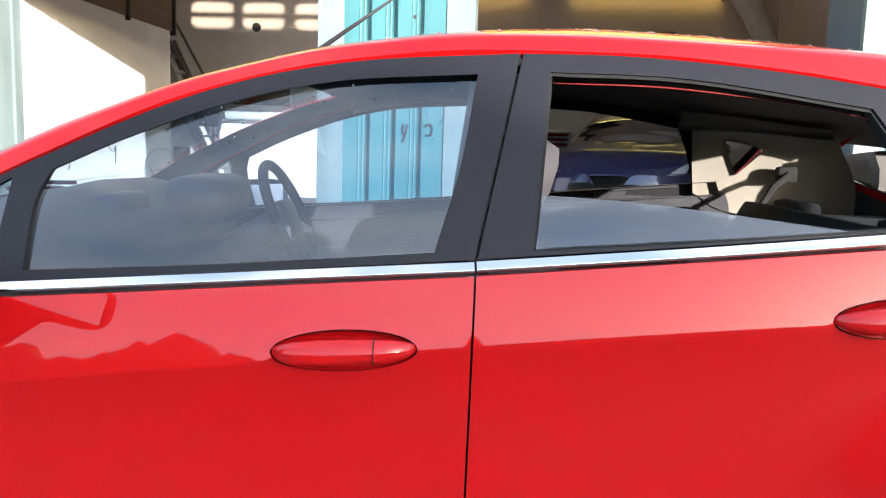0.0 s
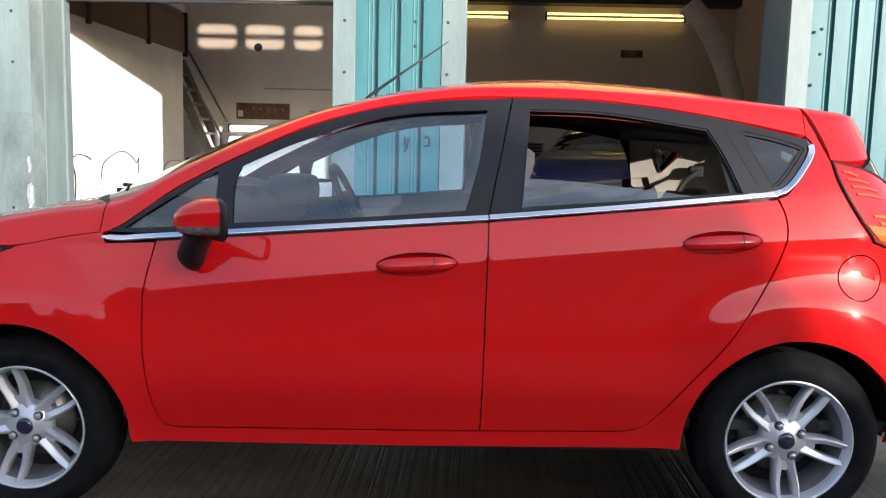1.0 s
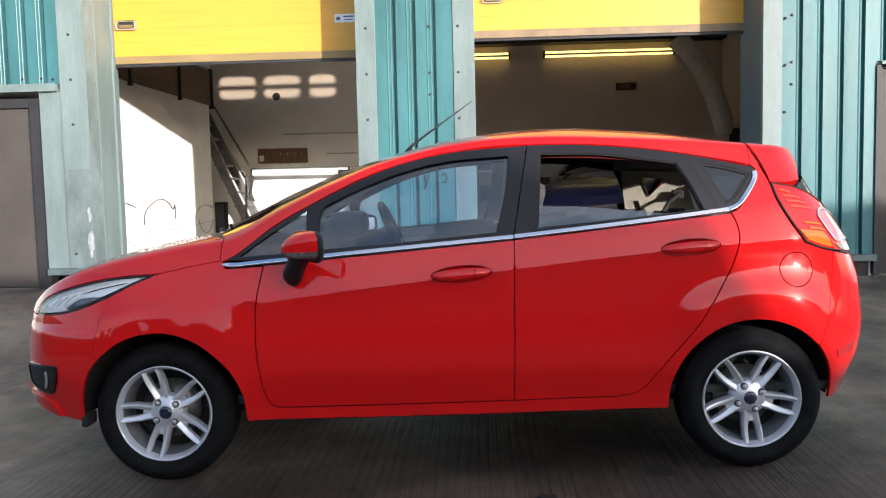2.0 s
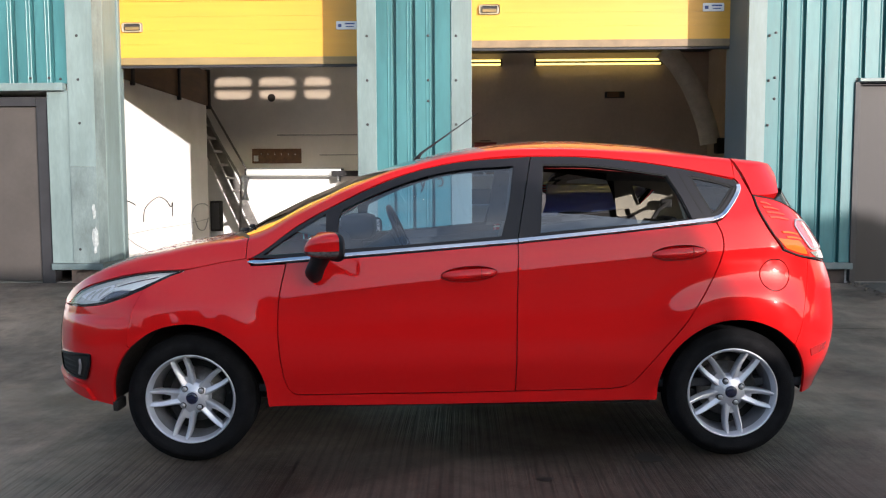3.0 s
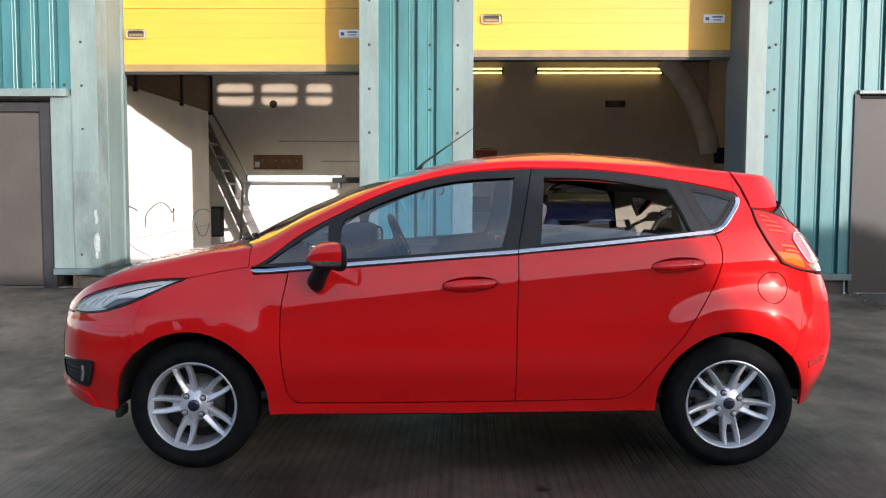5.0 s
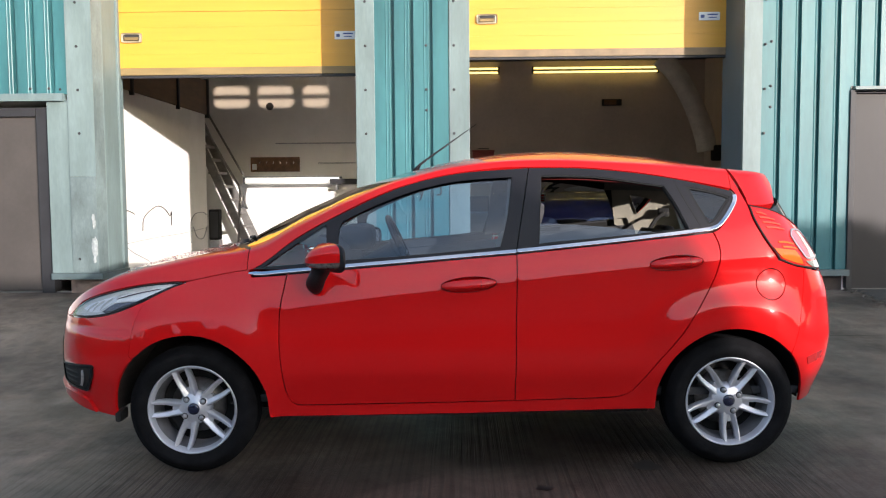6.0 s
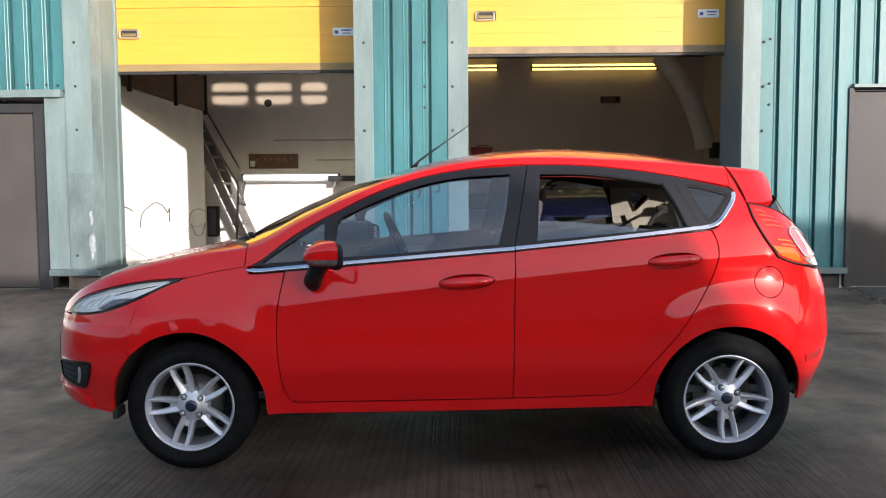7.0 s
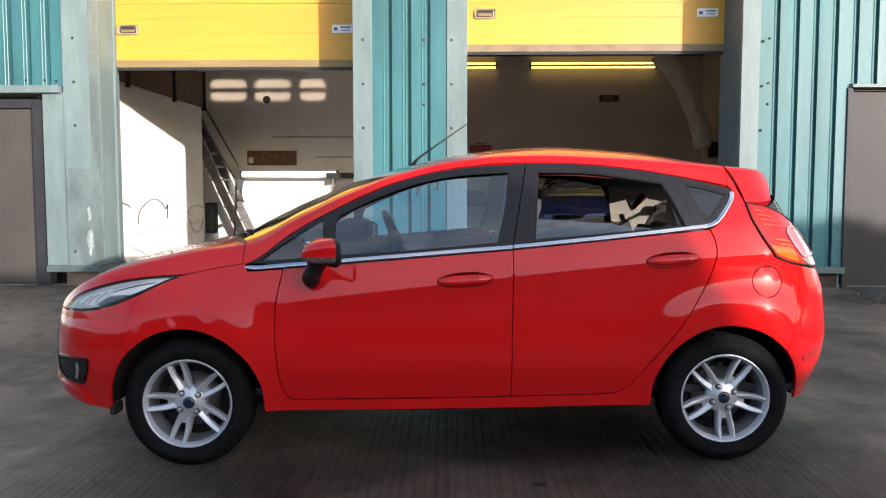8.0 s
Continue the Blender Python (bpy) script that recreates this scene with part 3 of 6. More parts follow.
# ---- the hatchback's shape: x from nose to tail, z up, half-width by both ----
def curve(points):
    """Smooth function through (x, value) points."""
    px, pv = [p[0] for p in points], [p[1] for p in points]
    n = len(px)
    d = [(pv[i + 1] - pv[i]) / (px[i + 1] - px[i]) for i in range(n - 1)]
    tan = [d[0]] + [0 if d[i - 1] * d[i] <= 0 else 2 * d[i - 1] * d[i] / (d[i - 1] + d[i]) for i in range(1, n - 1)] + [d[-1]]

    def f(x):
        if x <= px[0]:
            return pv[0] + tan[0] * (x - px[0])
        if x >= px[-1]:
            return pv[-1] + tan[-1] * (x - px[-1])
        i = max(k for k in range(n - 1) if px[k] <= x)
        h = px[i + 1] - px[i]
        t = (x - px[i]) / h
        return (2 * t ** 3 - 3 * t * t + 1) * pv[i] + (t ** 3 - 2 * t * t + t) * h * tan[i] + (3 * t * t - 2 * t ** 3) * pv[i + 1] + (t ** 3 - t * t) * h * tan[i + 1]
    return f


HUB_F, HUB_R, HUB_Z = -1.2445, 1.2445, 0.29
belt = curve([(-1.0, 0.909), (-0.787, 0.917), (0.259, 0.994), (1.152, 1.082), (1.4, 1.108)])
crease = curve([(-1.0, 0.72), (-0.8, 0.755), (0.0, 0.842), (0.86, 0.925), (1.3, 0.957)])
rail_raw = curve([(-2.05, 0.62), (-1.95, 0.735), (-1.80, 0.830), (-1.57, 0.918), (-1.25, 0.988), (-0.968, 1.042), (-0.752, 1.183), (-0.546, 1.297), (-0.28, 1.388), (0.0, 1.424), (0.264, 1.432), (0.805, 1.408), (1.258, 1.368), (1.50, 1.340), (1.7, 1.30)])
centre_raw = curve([(-2.05, 0.66), (-1.95, 0.765), (-1.80, 0.862), (-1.57, 0.948), (-1.25, 1.012), (-1.13, 1.034), (-0.938, 1.157), (-0.749, 1.272), (-0.497, 1.382), (-0.216, 1.444), (0.096, 1.474), (0.47, 1.487), (0.938, 1.456), (1.251, 1.390), (1.565, 1.338), (1.75, 1.31)])
rake = curve([(-1.13, 0.0), (-0.95, 0.020), (-0.88, 0.032), (-0.75, 0.050), (-0.60, 0.062), (-0.48, 0.062), (-0.23, 0.046), (0.0, 0.022), (0.26, 0.005), (0.5, 0.0)])


def rail(x):
    return rail_raw(x) - (rake(x) if -1.13 < x < 0.5 else 0.0)


def centre(x):
    return centre_raw(x) - (rake(x) if -1.13 < x < 0.5 else 0.0)


nose_x = curve([(0.1, -1.98), (0.3, -2.06), (0.5, -2.08), (0.65, -2.07), (0.8, -2.02), (0.95, -1.9), (1.1, -1.75)])
tail_x = curve([(0.1, 1.75), (0.3, 1.84), (0.45, 1.90), (0.58, 1.92), (0.75, 1.905), (0.9, 1.845), (1.1, 1.715), (1.35, 1.575), (1.6, 1.45)])


def plan(x, z):
    if x < -1.15:
        d = min(1.0, (-1.15 - x) / (-1.15 - nose_x(z)))
        return (1 - d ** 3.6) ** 0.52
    if x > 1.2:
        d = min(1.0, (x - 1.2) / (tail_x(z) - 1.2))
        return (1 - d ** 3.8) ** 0.5
    return 1.0


def half_width(x, z):
    zc, zb = crease(max(-1.4, min(1.4, x))), belt(max(-1.2, min(1.4, x)))
    # the swage line is sharp along the doors and melts away into the front wing
    keen = smoothstep(-1.25, -0.78, x)
    u, e = min(z, zb) - zc, 0.20 * (1 - keen)
    over, under = 0.5 * (math.hypot(u, e) + u), 0.5 * (math.hypot(u, e) - u)
    w = 0.852 - 0.25 * over - 0.25 * over * over - 0.026 * keen * (1 - math.exp(-under / 0.12))
    if z < zc:
        w += 0.016 * math.exp(-((z - 0.52) / 0.12) ** 2) - 0.034 * smoothstep(0.46, 0.24, z)
    if z > zb:
        w -= 0.40 * (z - zb) + 0.28 * (z - zb) ** 2
        w -= 0.028 * smoothstep(0.25, -0.75, x) * min(1.0, (z - zb) / 0.2)   # the glasshouse draws in towards the front
    if z < 0.9:
        for hub in (HUB_F, HUB_R):
            r = math.hypot(x - hub, z - HUB_Z)
            w += 0.010 * math.exp(-((r - 0.35) / 0.055) ** 2)
            lean = math.degrees(math.atan2(z - HUB_Z, x - hub))
            top = smoothstep(152, 118, lean) * smoothstep(25, 50, lean)
            w += (0.040 if hub > 0 else 0.030) * top * math.exp(-((r - 0.43) / 0.10) ** 2)
    w += 0.020 * math.exp(-((x - 1.42) / 0.16) ** 2 - ((z - 0.74) / 0.13) ** 2)
    return max(0.0, w * plan(x, z))


def side_normal(x, z):
    """The outward normal of the body's side, for the side of +y."""
    e = 0.004
    dx = (half_width(x + e, z) - half_width(x - e, z)) / (2 * e)
    dz = (half_width(x, z + e) - half_width(x, z - e)) / (2 * e)
    return Vector((-dx, 1, -dz)).normalized()


def side_point(x, z, off=0.0, side=-1):
    """A point of the body's side, off metres proud of it."""
    w, n = half_width(x, z), side_normal(x, z)
    return Vector((x + off * n.x, side * max(0.0, w + off * n.y), z + off * n.z))


def outline(*segments):
    """A closed outline from smoothed lines; corners stay where the lines meet."""
    pts = []
    for seg in segments:
        s = catmull([(*p, 0) for p in seg], 5) if len(seg) > 2 else [Vector((*p, 0)) for p in seg]
        for p in s:
            if not pts or (pts[-1] - p).length > 0.002:
                pts.append(p)
    if (pts[0] - pts[-1]).length < 0.002:
        pts.pop()
    dense = []
    for a, b in zip(pts, pts[1:] + pts[:1]):
        n = max(1, int((b - a).length / 0.03))
        dense += [a.lerp(b, k / n) for k in range(n)]
    return [(p.x, p.y) for p in dense]


def inside(poly, x, z):
    c, j = False, len(poly) - 1
    for i in range(len(poly)):
        (xi, zi), (xj, zj) = poly[i], poly[j]
        if (zi > z) != (zj > z) and x < (xj - xi) * (z - zi) / (zj - zi) + xi:
            c = not c
        j = i
    return c


def near_edge(poly, x, z, gap):
    for (ax, az), (bx, bz) in zip(poly, poly[1:] + poly[:1]):
        dx, dz = bx - ax, bz - az
        t = max(0, min(1, ((x - ax) * dx + (z - az) * dz) / (dx * dx + dz * dz + 1e-12)))
        if (ax + t * dx - x) ** 2 + (az + t * dz - z) ** 2 < gap * gap:
            return True
    return False


def skin(poly, holes=(), off=0.0, side=-1, step=0.028, rim=0.012, bm=None):
    """Sheet over the body's side within an outline, with turned-in edges; step is the spacing of its points."""
    loops = [poly, *holes]
    verts, edges = [], []
    for lp in loops:
        s = len(verts)
        verts += [Vector(p) for p in lp]
        edges += [(s + i, s + (i + 1) % len(lp)) for i in range(len(lp))]
    x0, x1 = min(p[0] for p in poly), max(p[0] for p in poly)
    z0, z1 = min(p[1] for p in poly), max(p[1] for p in poly)
    # a double row of points holds the swage line sharp
    fold = []
    if x1 > -1.0 and step < 0.03:
        for k in range(int((x1 - x0) / 0.02)):
            x = x0 + 0.02 * (k + 0.5)
            if -1.0 < x < 1.4:
                fold += [(x, crease(x) - 0.0045), (x, crease(x) + 0.0045)]
        fold = [p for p in fold if inside(poly, *p) and not any(inside(h, *p) for h in holes) and not any(near_edge(lp, *p, 0.006) for lp in loops)]
        verts += [Vector(p) for p in fold]
    x = x0
    while x < x1:
        fine = step * (0.35 if (x < -1.85 or x > 1.72) else 1)
        z = z0
        while z < z1:
            if fold and -1.0 < x < 1.4 and abs(z - crease(x)) < 0.014:
                z += step
                continue
            if inside(poly, x, z) and not any(inside(h, x, z) for h in holes) and not any(near_edge(lp, x, z, min(fine, step) * 0.6) for lp in loops):
                verts.append(Vector((x, z)))
            z += step
        x += fine
    vs, _, fs, *_ = geometry.delaunay_2d_cdt(verts, edges, [], 0, 1e-5)
    bm = bm or bmesh.new()
    made, normals = {}, {}
    shade = bm.loops.layers.float_vector.get("true_normal") or bm.loops.layers.float_vector.new("true_normal")
    new_faces = []
    for f in fs:
        cx, cz = sum(vs[i].x for i in f) / 3, sum(vs[i].y for i in f) / 3
        (ax, az), (bx, bz), (ex, ez) = (vs[i] for i in f[:3])
        if abs((bx - ax) * (ez - az) - (ex - ax) * (bz - az)) > 4e-6 and inside(poly, cx, cz) and not any(inside(h, cx, cz) for h in holes):
            for i in f:
                if i not in made:
                    made[i] = bm.verts.new(side_point(vs[i].x, vs[i].y, off, side))
                    n = side_normal(vs[i].x, vs[i].y)
                    normals[made[i]] = Vector((n.x, side * n.y, n.z))
            q = [made[i] for i in f]
            new_faces.append(bm.faces.new(q if side < 0 else q[::-1]))
            for lo in new_faces[-1].loops:
                lo[shade] = normals[lo.vert]
    if rim:
        border = [e for e in {e for f in new_faces for e in f.edges} if len(e.link_faces) == 1]
        r = bmesh.ops.extrude_edge_only(bm, edges=border)
        for v in r["geom"]:
            if isinstance(v, bmesh.types.BMVert):
                v.co.y -= side * rim
                v.co.x *= 1 - rim * 0.25
            elif isinstance(v, bmesh.types.BMFace):
                for lo in v.loops:
                    lo[shade] = (0, 0, 0)
        for e in border:
            e.smooth = False
    for f in bm.faces:
        f.smooth = True
    return bm


def section_raw(x, v, z_low):
    """One point of the upper body's cross-section; v runs from the lower edge (0) over the rail (0.35) to the middle (1)."""
    zr = rail(x)
    if v < 0.35:
        z = z_low + (zr - z_low) * max(0, v) / 0.35
        return Vector((x, half_width(x, z), z))
    yr, s = half_width(x, zr), 1 - (min(1, v) - 0.35) / 0.65
    if v > 1:
        s = -(v - 1) / 0.65
    return Vector((x, yr * s, zr + (centre(x) - zr) * (1 - abs(s) ** 2.3)))


def section(x, v, z_low, soft=0.09):
    if v <= 0.001:
        return section_raw(x, 0, z_low)
    r = min(soft, v)
    total, weight = Vector((0, 0, 0)), 0.0
    for k in range(-4, 5):
        wgt = 5 - abs(k)
        total += section_raw(x, v + r * k / 4, z_low) * wgt
        weight += wgt
    return total / weight


def upper(cells_u, vs, x_of, low, both=True, rim=0.0, soft=lambda u: 0.09):
    """Grid over the upper body. x_of(u, v) gives x; low(x) the lower edge."""
    bm = bmesh.new()
    line = [(v, -1) for v in vs] + ([(v, 1) for v in reversed(vs) if v < 0.999] if both else [])
    rows = []
    for u in cells_u:
        row = []
        for v, sd in line:
            x = x_of(u, v)
            p = section(x, v, low(x), soft(u))
            row.append(bm.verts.new((p.x, sd * p.y, p.z)))
        rows.append(row)
    for a, b in zip(rows, rows[1:]):
        for i in range(len(a) - 1):
            bm.faces.new((a[i], a[i + 1], b[i + 1], b[i])).smooth = True
    if rim:
        border = [e for e in bm.edges if len(e.link_faces) == 1]
        r = bmesh.ops.extrude_edge_only(bm, edges=border)
        for g in r["geom"]:
            if isinstance(g, bmesh.types.BMVert):
                g.co.z -= rim
                g.co.y *= 1 - rim / 0.6
        for e in border:
            e.smooth = False
        for f in bm.faces:
            f.smooth = True
    return bm


def steps(n, a=0.0, b=1.0):
    return [a + (b - a) * i / n for i in range(n + 1)]


def arch(hub, r, a0, a1, n=8):
    return [(hub + r * math.cos(radians(a0 + (a1 - a0) * i / n)), HUB_Z + r * math.sin(radians(a0 + (a1 - a0) * i / n))) for i in range(n + 1)]


def ellipse(cx, cz, a, b, tilt=0.0, n=28, power=2.0):
    out = []
    for k in range(n):
        c, s = math.cos(2 * math.pi * k / n), math.sin(2 * math.pi * k / n)
        x, z = a * math.copysign(abs(c) ** (2 / power), c), b * math.copysign(abs(s) ** (2 / power), s)
        out.append((cx + x * math.cos(tilt) - z * math.sin(tilt), cz + x * math.sin(tilt) + z * math.cos(tilt)))
    return out


def grow(poly, d):
    """The outline moved outwards by d (inwards where negative)."""
    area = sum(a[0] * b[1] - b[0] * a[1] for a, b in zip(poly, poly[1:] + poly[:1]))
    sgn = 1 if area > 0 else -1
    out = []
    for i in range(len(poly)):
        p, q, r = Vector(poly[i - 1]), Vector(poly[i]), Vector(poly[(i + 1) % len(poly)])
        n = Vector(((r - p).y, -(r - p).x))
        n = n.normalized() if n.length > 1e-9 else Vector((0, 0))
        out.append((q.x + sgn * d * n.x, q.y + sgn * d * n.y))
    return out


# outlines in the side view
roof_low = curve([(-1.0, 0.925), (-0.945, 0.942), (-0.75, 1.080), (-0.57, 1.178), (-0.28, 1.306), (0.0, 1.370), (0.276, 1.393), (0.55, 1.388), (0.8, 1.364), (1.03, 1.325), (1.27, 1.274)])
B_LOW, B_HIGH = 0.249, 0.343      # the gap between the doors, at sill and roof


def gap_x(z):
    return B_LOW + 0.014 * (z - 0.31) / 0.69 if z < 1.0 else 0.263 + (B_HIGH - 0.263) * (z - 1.0) / 0.39


LAMP = outline([(-1.262, 0.884), (-1.36, 0.880), (-1.50, 0.865), (-1.668, 0.828), (-1.80, 0.781), (-1.905, 0.708)],
               [(-1.905, 0.708), (-1.76, 0.716), (-1.61, 0.742), (-1.45, 0.800), (-1.262, 0.884)])
TAIL = outline([(1.335, 1.195), (1.352, 1.125), (1.395, 1.038), (1.452, 0.950)], [(1.452, 0.950), (1.54, 0.917), (1.715, 0.885)],
               [(1.715, 0.885), (1.755, 0.955), (1.69, 1.045)], [(1.69, 1.045), (1.53, 1.135), (1.44, 1.172), (1.335, 1.195)])
WING = outline([(-0.972, 0.934), (-1.1, 0.914), (-1.258, 0.882)], [(-1.258, 0.880), (-1.35, 0.845), (-1.45, 0.797)], [(-1.45, 0.797), (-1.49, 0.70), (-1.512, 0.555)],
               arch(HUB_F, 0.357, 134.5, -4), [(-0.884, 0.25), (-0.83, 0.252)], [(-0.83, 0.252), (-0.80, 0.297), (-0.766, 0.3045)], [(-0.766, 0.3045), (-0.784, 0.320), (-0.797, 0.345), (-0.813, 0.40), (-0.8285, 0.56), (-0.823, 0.74), (-0.793, 0.908)], [(-0.793, 0.908), (-0.955, 0.90)])
FRONT_DOOR = outline([(-0.788, 0.911), (-0.787, 0.905), (-0.818, 0.74), (-0.823, 0.56), (-0.808, 0.40), (-0.79, 0.335), (-0.765, 0.312), (-0.73, 0.306)], [(-0.73, 0.306), (0.0, 0.309), (gap_x(0.31) - 0.002, 0.312)],
                     [(gap_x(0.31) - 0.002, 0.312), (gap_x(0.99) - 0.002, 0.987)], [(gap_x(0.99) - 0.002, 0.987), (0.0, 0.968), (-0.4, 0.938), (-0.788, 0.911)])
REAR_DOOR = outline([(gap_x(0.31) + 0.002, 0.312), (0.45, 0.315), (0.68, 0.319)], [(0.68, 0.319), (0.74, 0.328), (0.79, 0.353), (0.886, 0.473), (1.010, 0.631), (1.137, 0.835), (1.176, 0.95), (1.176, 1.02), (1.156, 1.072)],
                    [(1.156, 1.072), (0.7, 1.028), (gap_x(0.99) + 0.002, 0.988)], [(gap_x(0.99) + 0.002, 0.988), (gap_x(0.31) + 0.002, 0.312)])
QUARTER = outline([(1.162, 1.076), (1.182, 1.02), (1.182, 0.95), (1.142, 0.833), (1.014, 0.628), (0.890, 0.470), (0.812, 0.372)], [(0.812, 0.372), (0.857, 0.331), (0.8945, 0.262)], arch(HUB_R, 0.349, 184, 42),
                  [(1.506, 0.522), (1.535, 0.62), (1.572, 0.76), (1.588, 0.903)], [(1.588, 0.903), (1.535, 0.914), (1.447, 0.945)], [(1.447, 0.945), (1.390, 1.034), (1.347, 1.122), (1.330, 1.193)],
                  [(1.330, 1.193), (1.30, 1.268), (1.268, 1.345)], [(1.268, 1.345), (1.266, 1.272)], [(1.266, 1.272), (1.279, 1.258), (1.288, 1.232), (1.270, 1.19), (1.222, 1.125), (1.188, 1.088), (1.162, 1.076)])
SILL = outline([(-0.83, 0.252), (0.0, 0.253), (0.8945, 0.262)], [(0.8945, 0.262), (0.857, 0.331), (0.812, 0.372)], [(0.808, 0.369), (0.785, 0.345), (0.74, 0.323), (0.68, 0.314)],
               [(0.68, 0.314), (0.0, 0.304), (-0.73, 0.301)], [(-0.73, 0.301), (-0.766, 0.3045)], [(-0.766, 0.3045), (-0.80, 0.297), (-0.83, 0.252)])
BUMPER_F = outline([(-1.4515, 0.7955), (-1.4915, 0.70), (-1.5135, 0.554)], arch(HUB_F, 0.357, 135.5, 184), [(-1.602, 0.262), (-1.72, 0.275), (-1.86, 0.315), (-2.035, 0.345)],
                   [(-2.035, 0.345), (-2.055, 0.42), (-2.068, 0.55), (-2.05, 0.66), (-2.03, 0.70)], [(-2.03, 0.70), (-1.915, 0.702)], [(-1.915, 0.702), (-1.76, 0.711), (-1.61, 0.737), (-1.4515, 0.7955)])
BUMPER_R = outline([(1.5085, 0.521), (1.5375, 0.62), (1.5745, 0.76), (1.5905, 0.901)], [(1.5905, 0.901), (1.72, 0.874), (1.845, 0.86)], [(1.845, 0.86), (1.90, 0.75), (1.912, 0.58), (1.885, 0.45), (1.81, 0.31)],
                   [(1.81, 0.31), (1.70, 0.280), (1.588, 0.272)], arch(HUB_R, 0.349, -3, 41))
TAILGATE = outline([(1.72, 0.880), (1.842, 0.865)], [(1.842, 0.865), (1.835, 0.90), (1.757, 1.02)], [(1.757, 1.02), (1.73, 1.02), (1.70, 1.035)], [(1.70, 1.035), (1.760, 0.955), (1.72, 0.880)])
HATCH_GLASS = outline([(1.46, 1.178), (1.56, 1.13), (1.69, 1.05)], [(1.69, 1.05), (1.72, 1.032), (1.752, 1.026)], [(1.752, 1.026), (1.67, 1.155), (1.605, 1.235)], [(1.605, 1.235), (1.53, 1.21), (1.46, 1.178)])
FRONT_WINDOW = outline([(-0.552, 0.972), (-0.562, 1.09), (-0.545, 1.150)], [(-0.545, 1.150), (-0.40, 1.217), (-0.20, 1.289), (0.0, 1.330), (0.258, 1.346)], [(0.258, 1.346), (0.232, 1.18), (0.190, 1.024)], [(0.190, 1.024), (-0.2, 0.993), (-0.552, 0.972)])
QUARTERLIGHT = outline([(-0.902, 0.949), (-0.77, 1.041), (-0.620, 1.134)], [(-0.620, 1.134), (-0.612, 0.968)], [(-0.612, 0.968), (-0.75, 0.957), (-0.902, 0.949)])
REAR_WINDOW = outline([(0.362, 1.033), (0.378, 1.20), (0.394, 1.352)], [(0.394, 1.352), (0.65, 1.342), (0.962, 1.293)], [(0.962, 1.293), (1.008, 1.205), (1.053, 1.091)], [(1.053, 1.091), (0.7, 1.060), (0.362, 1.033)])
QUARTER_WINDOW = outline([(1.060, 1.290), (1.098, 1.20), (1.142, 1.110)], [(1.142, 1.110), (1.178, 1.130), (1.250, 1.222)], [(1.250, 1.222), (1.250, 1.240), (1.16, 1.270), (1.060, 1.290)])
FRAME_F = outline([(-0.955, 0.938), (-0.70, 0.944), (gap_x(1.0) - 0.003, 1.016)], [(gap_x(1.0) - 0.003, 1.016), (gap_x(1.38) - 0.003, 1.388)], [(gap_x(1.38) - 0.003, 1.388), (0.0, 1.366), (-0.28, 1.302), (-0.57, 1.174), (-0.75, 1.076), (-0.935, 0.948)], [(-0.935, 0.948), (-0.955, 0.938)])
FRAME_R = outline([(gap_x(1.0) + 0.003, 1.017), (0.7, 1.056), (1.155, 1.103)], [(1.155, 1.103), (1.188, 1.118), (1.254, 1.198), (1.270, 1.232), (1.268, 1.264)], [(1.268, 1.264), (1.03, 1.321), (0.8, 1.360), (0.55, 1.384), (gap_x(1.38) + 0.003, 1.388)], [(gap_x(1.38) + 0.003, 1.388), (gap_x(1.0) + 0.003, 1.017)])
HANDLE_F, HANDLE_R = (0.040, 0.857, 0.128, 0.036, 0.055), (0.982, 0.941, 0.123, 0.035, 0.06)
FOG = outline([(-1.935, 0.476), (-1.925, 0.490), (-1.82, 0.498), (-1.72, 0.503), (-1.702, 0.494)], [(-1.702, 0.494), (-1.708, 0.45), (-1.735, 0.388), (-1.75, 0.374)], [(-1.75, 0.374), (-1.84, 0.378), (-1.915, 0.390), (-1.932, 0.405)], [(-1.932, 0.405), (-1.935, 0.476)])


def strip(points, half, side, bulge=0.009, base=0.001, square=""):
    """Rounded bright strip along a line on the body's side."""
    line = catmull([(*p, 0) for p in points], 8)
    bm, rows = bmesh.new(), []
    for i, p in enumerate(line):
        d = (line[min(i + 1, len(line) - 1)] - line[max(i - 1, 0)]).normalized()
        n = Vector((-d.y, d.x, 0))
        taper = min(1.0, 1.0 if "start" in square else 0.35 + i / 6, 1.0 if "end" in square else 0.35 + (len(line) - 1 - i) / 2)
        row = []
        for k in range(9):
            t = -1 + k / 4
            q = p + n * (half * taper * t)
            row.append(bm.verts.new(side_point(q.x, q.y, base + bulge * (1.0 if t > -0.8 else 0.3) * (1 - 0.42 * (t + 1)) * taper, side)))
        rows.append(row)
    for a, b in zip(rows, rows[1:]):
        for k in range(8):
            bm.faces.new((a[k], a[k + 1], b[k + 1], b[k])).smooth = True
    bmesh.ops.recalc_face_normals(bm, faces=bm.faces)
    return bm


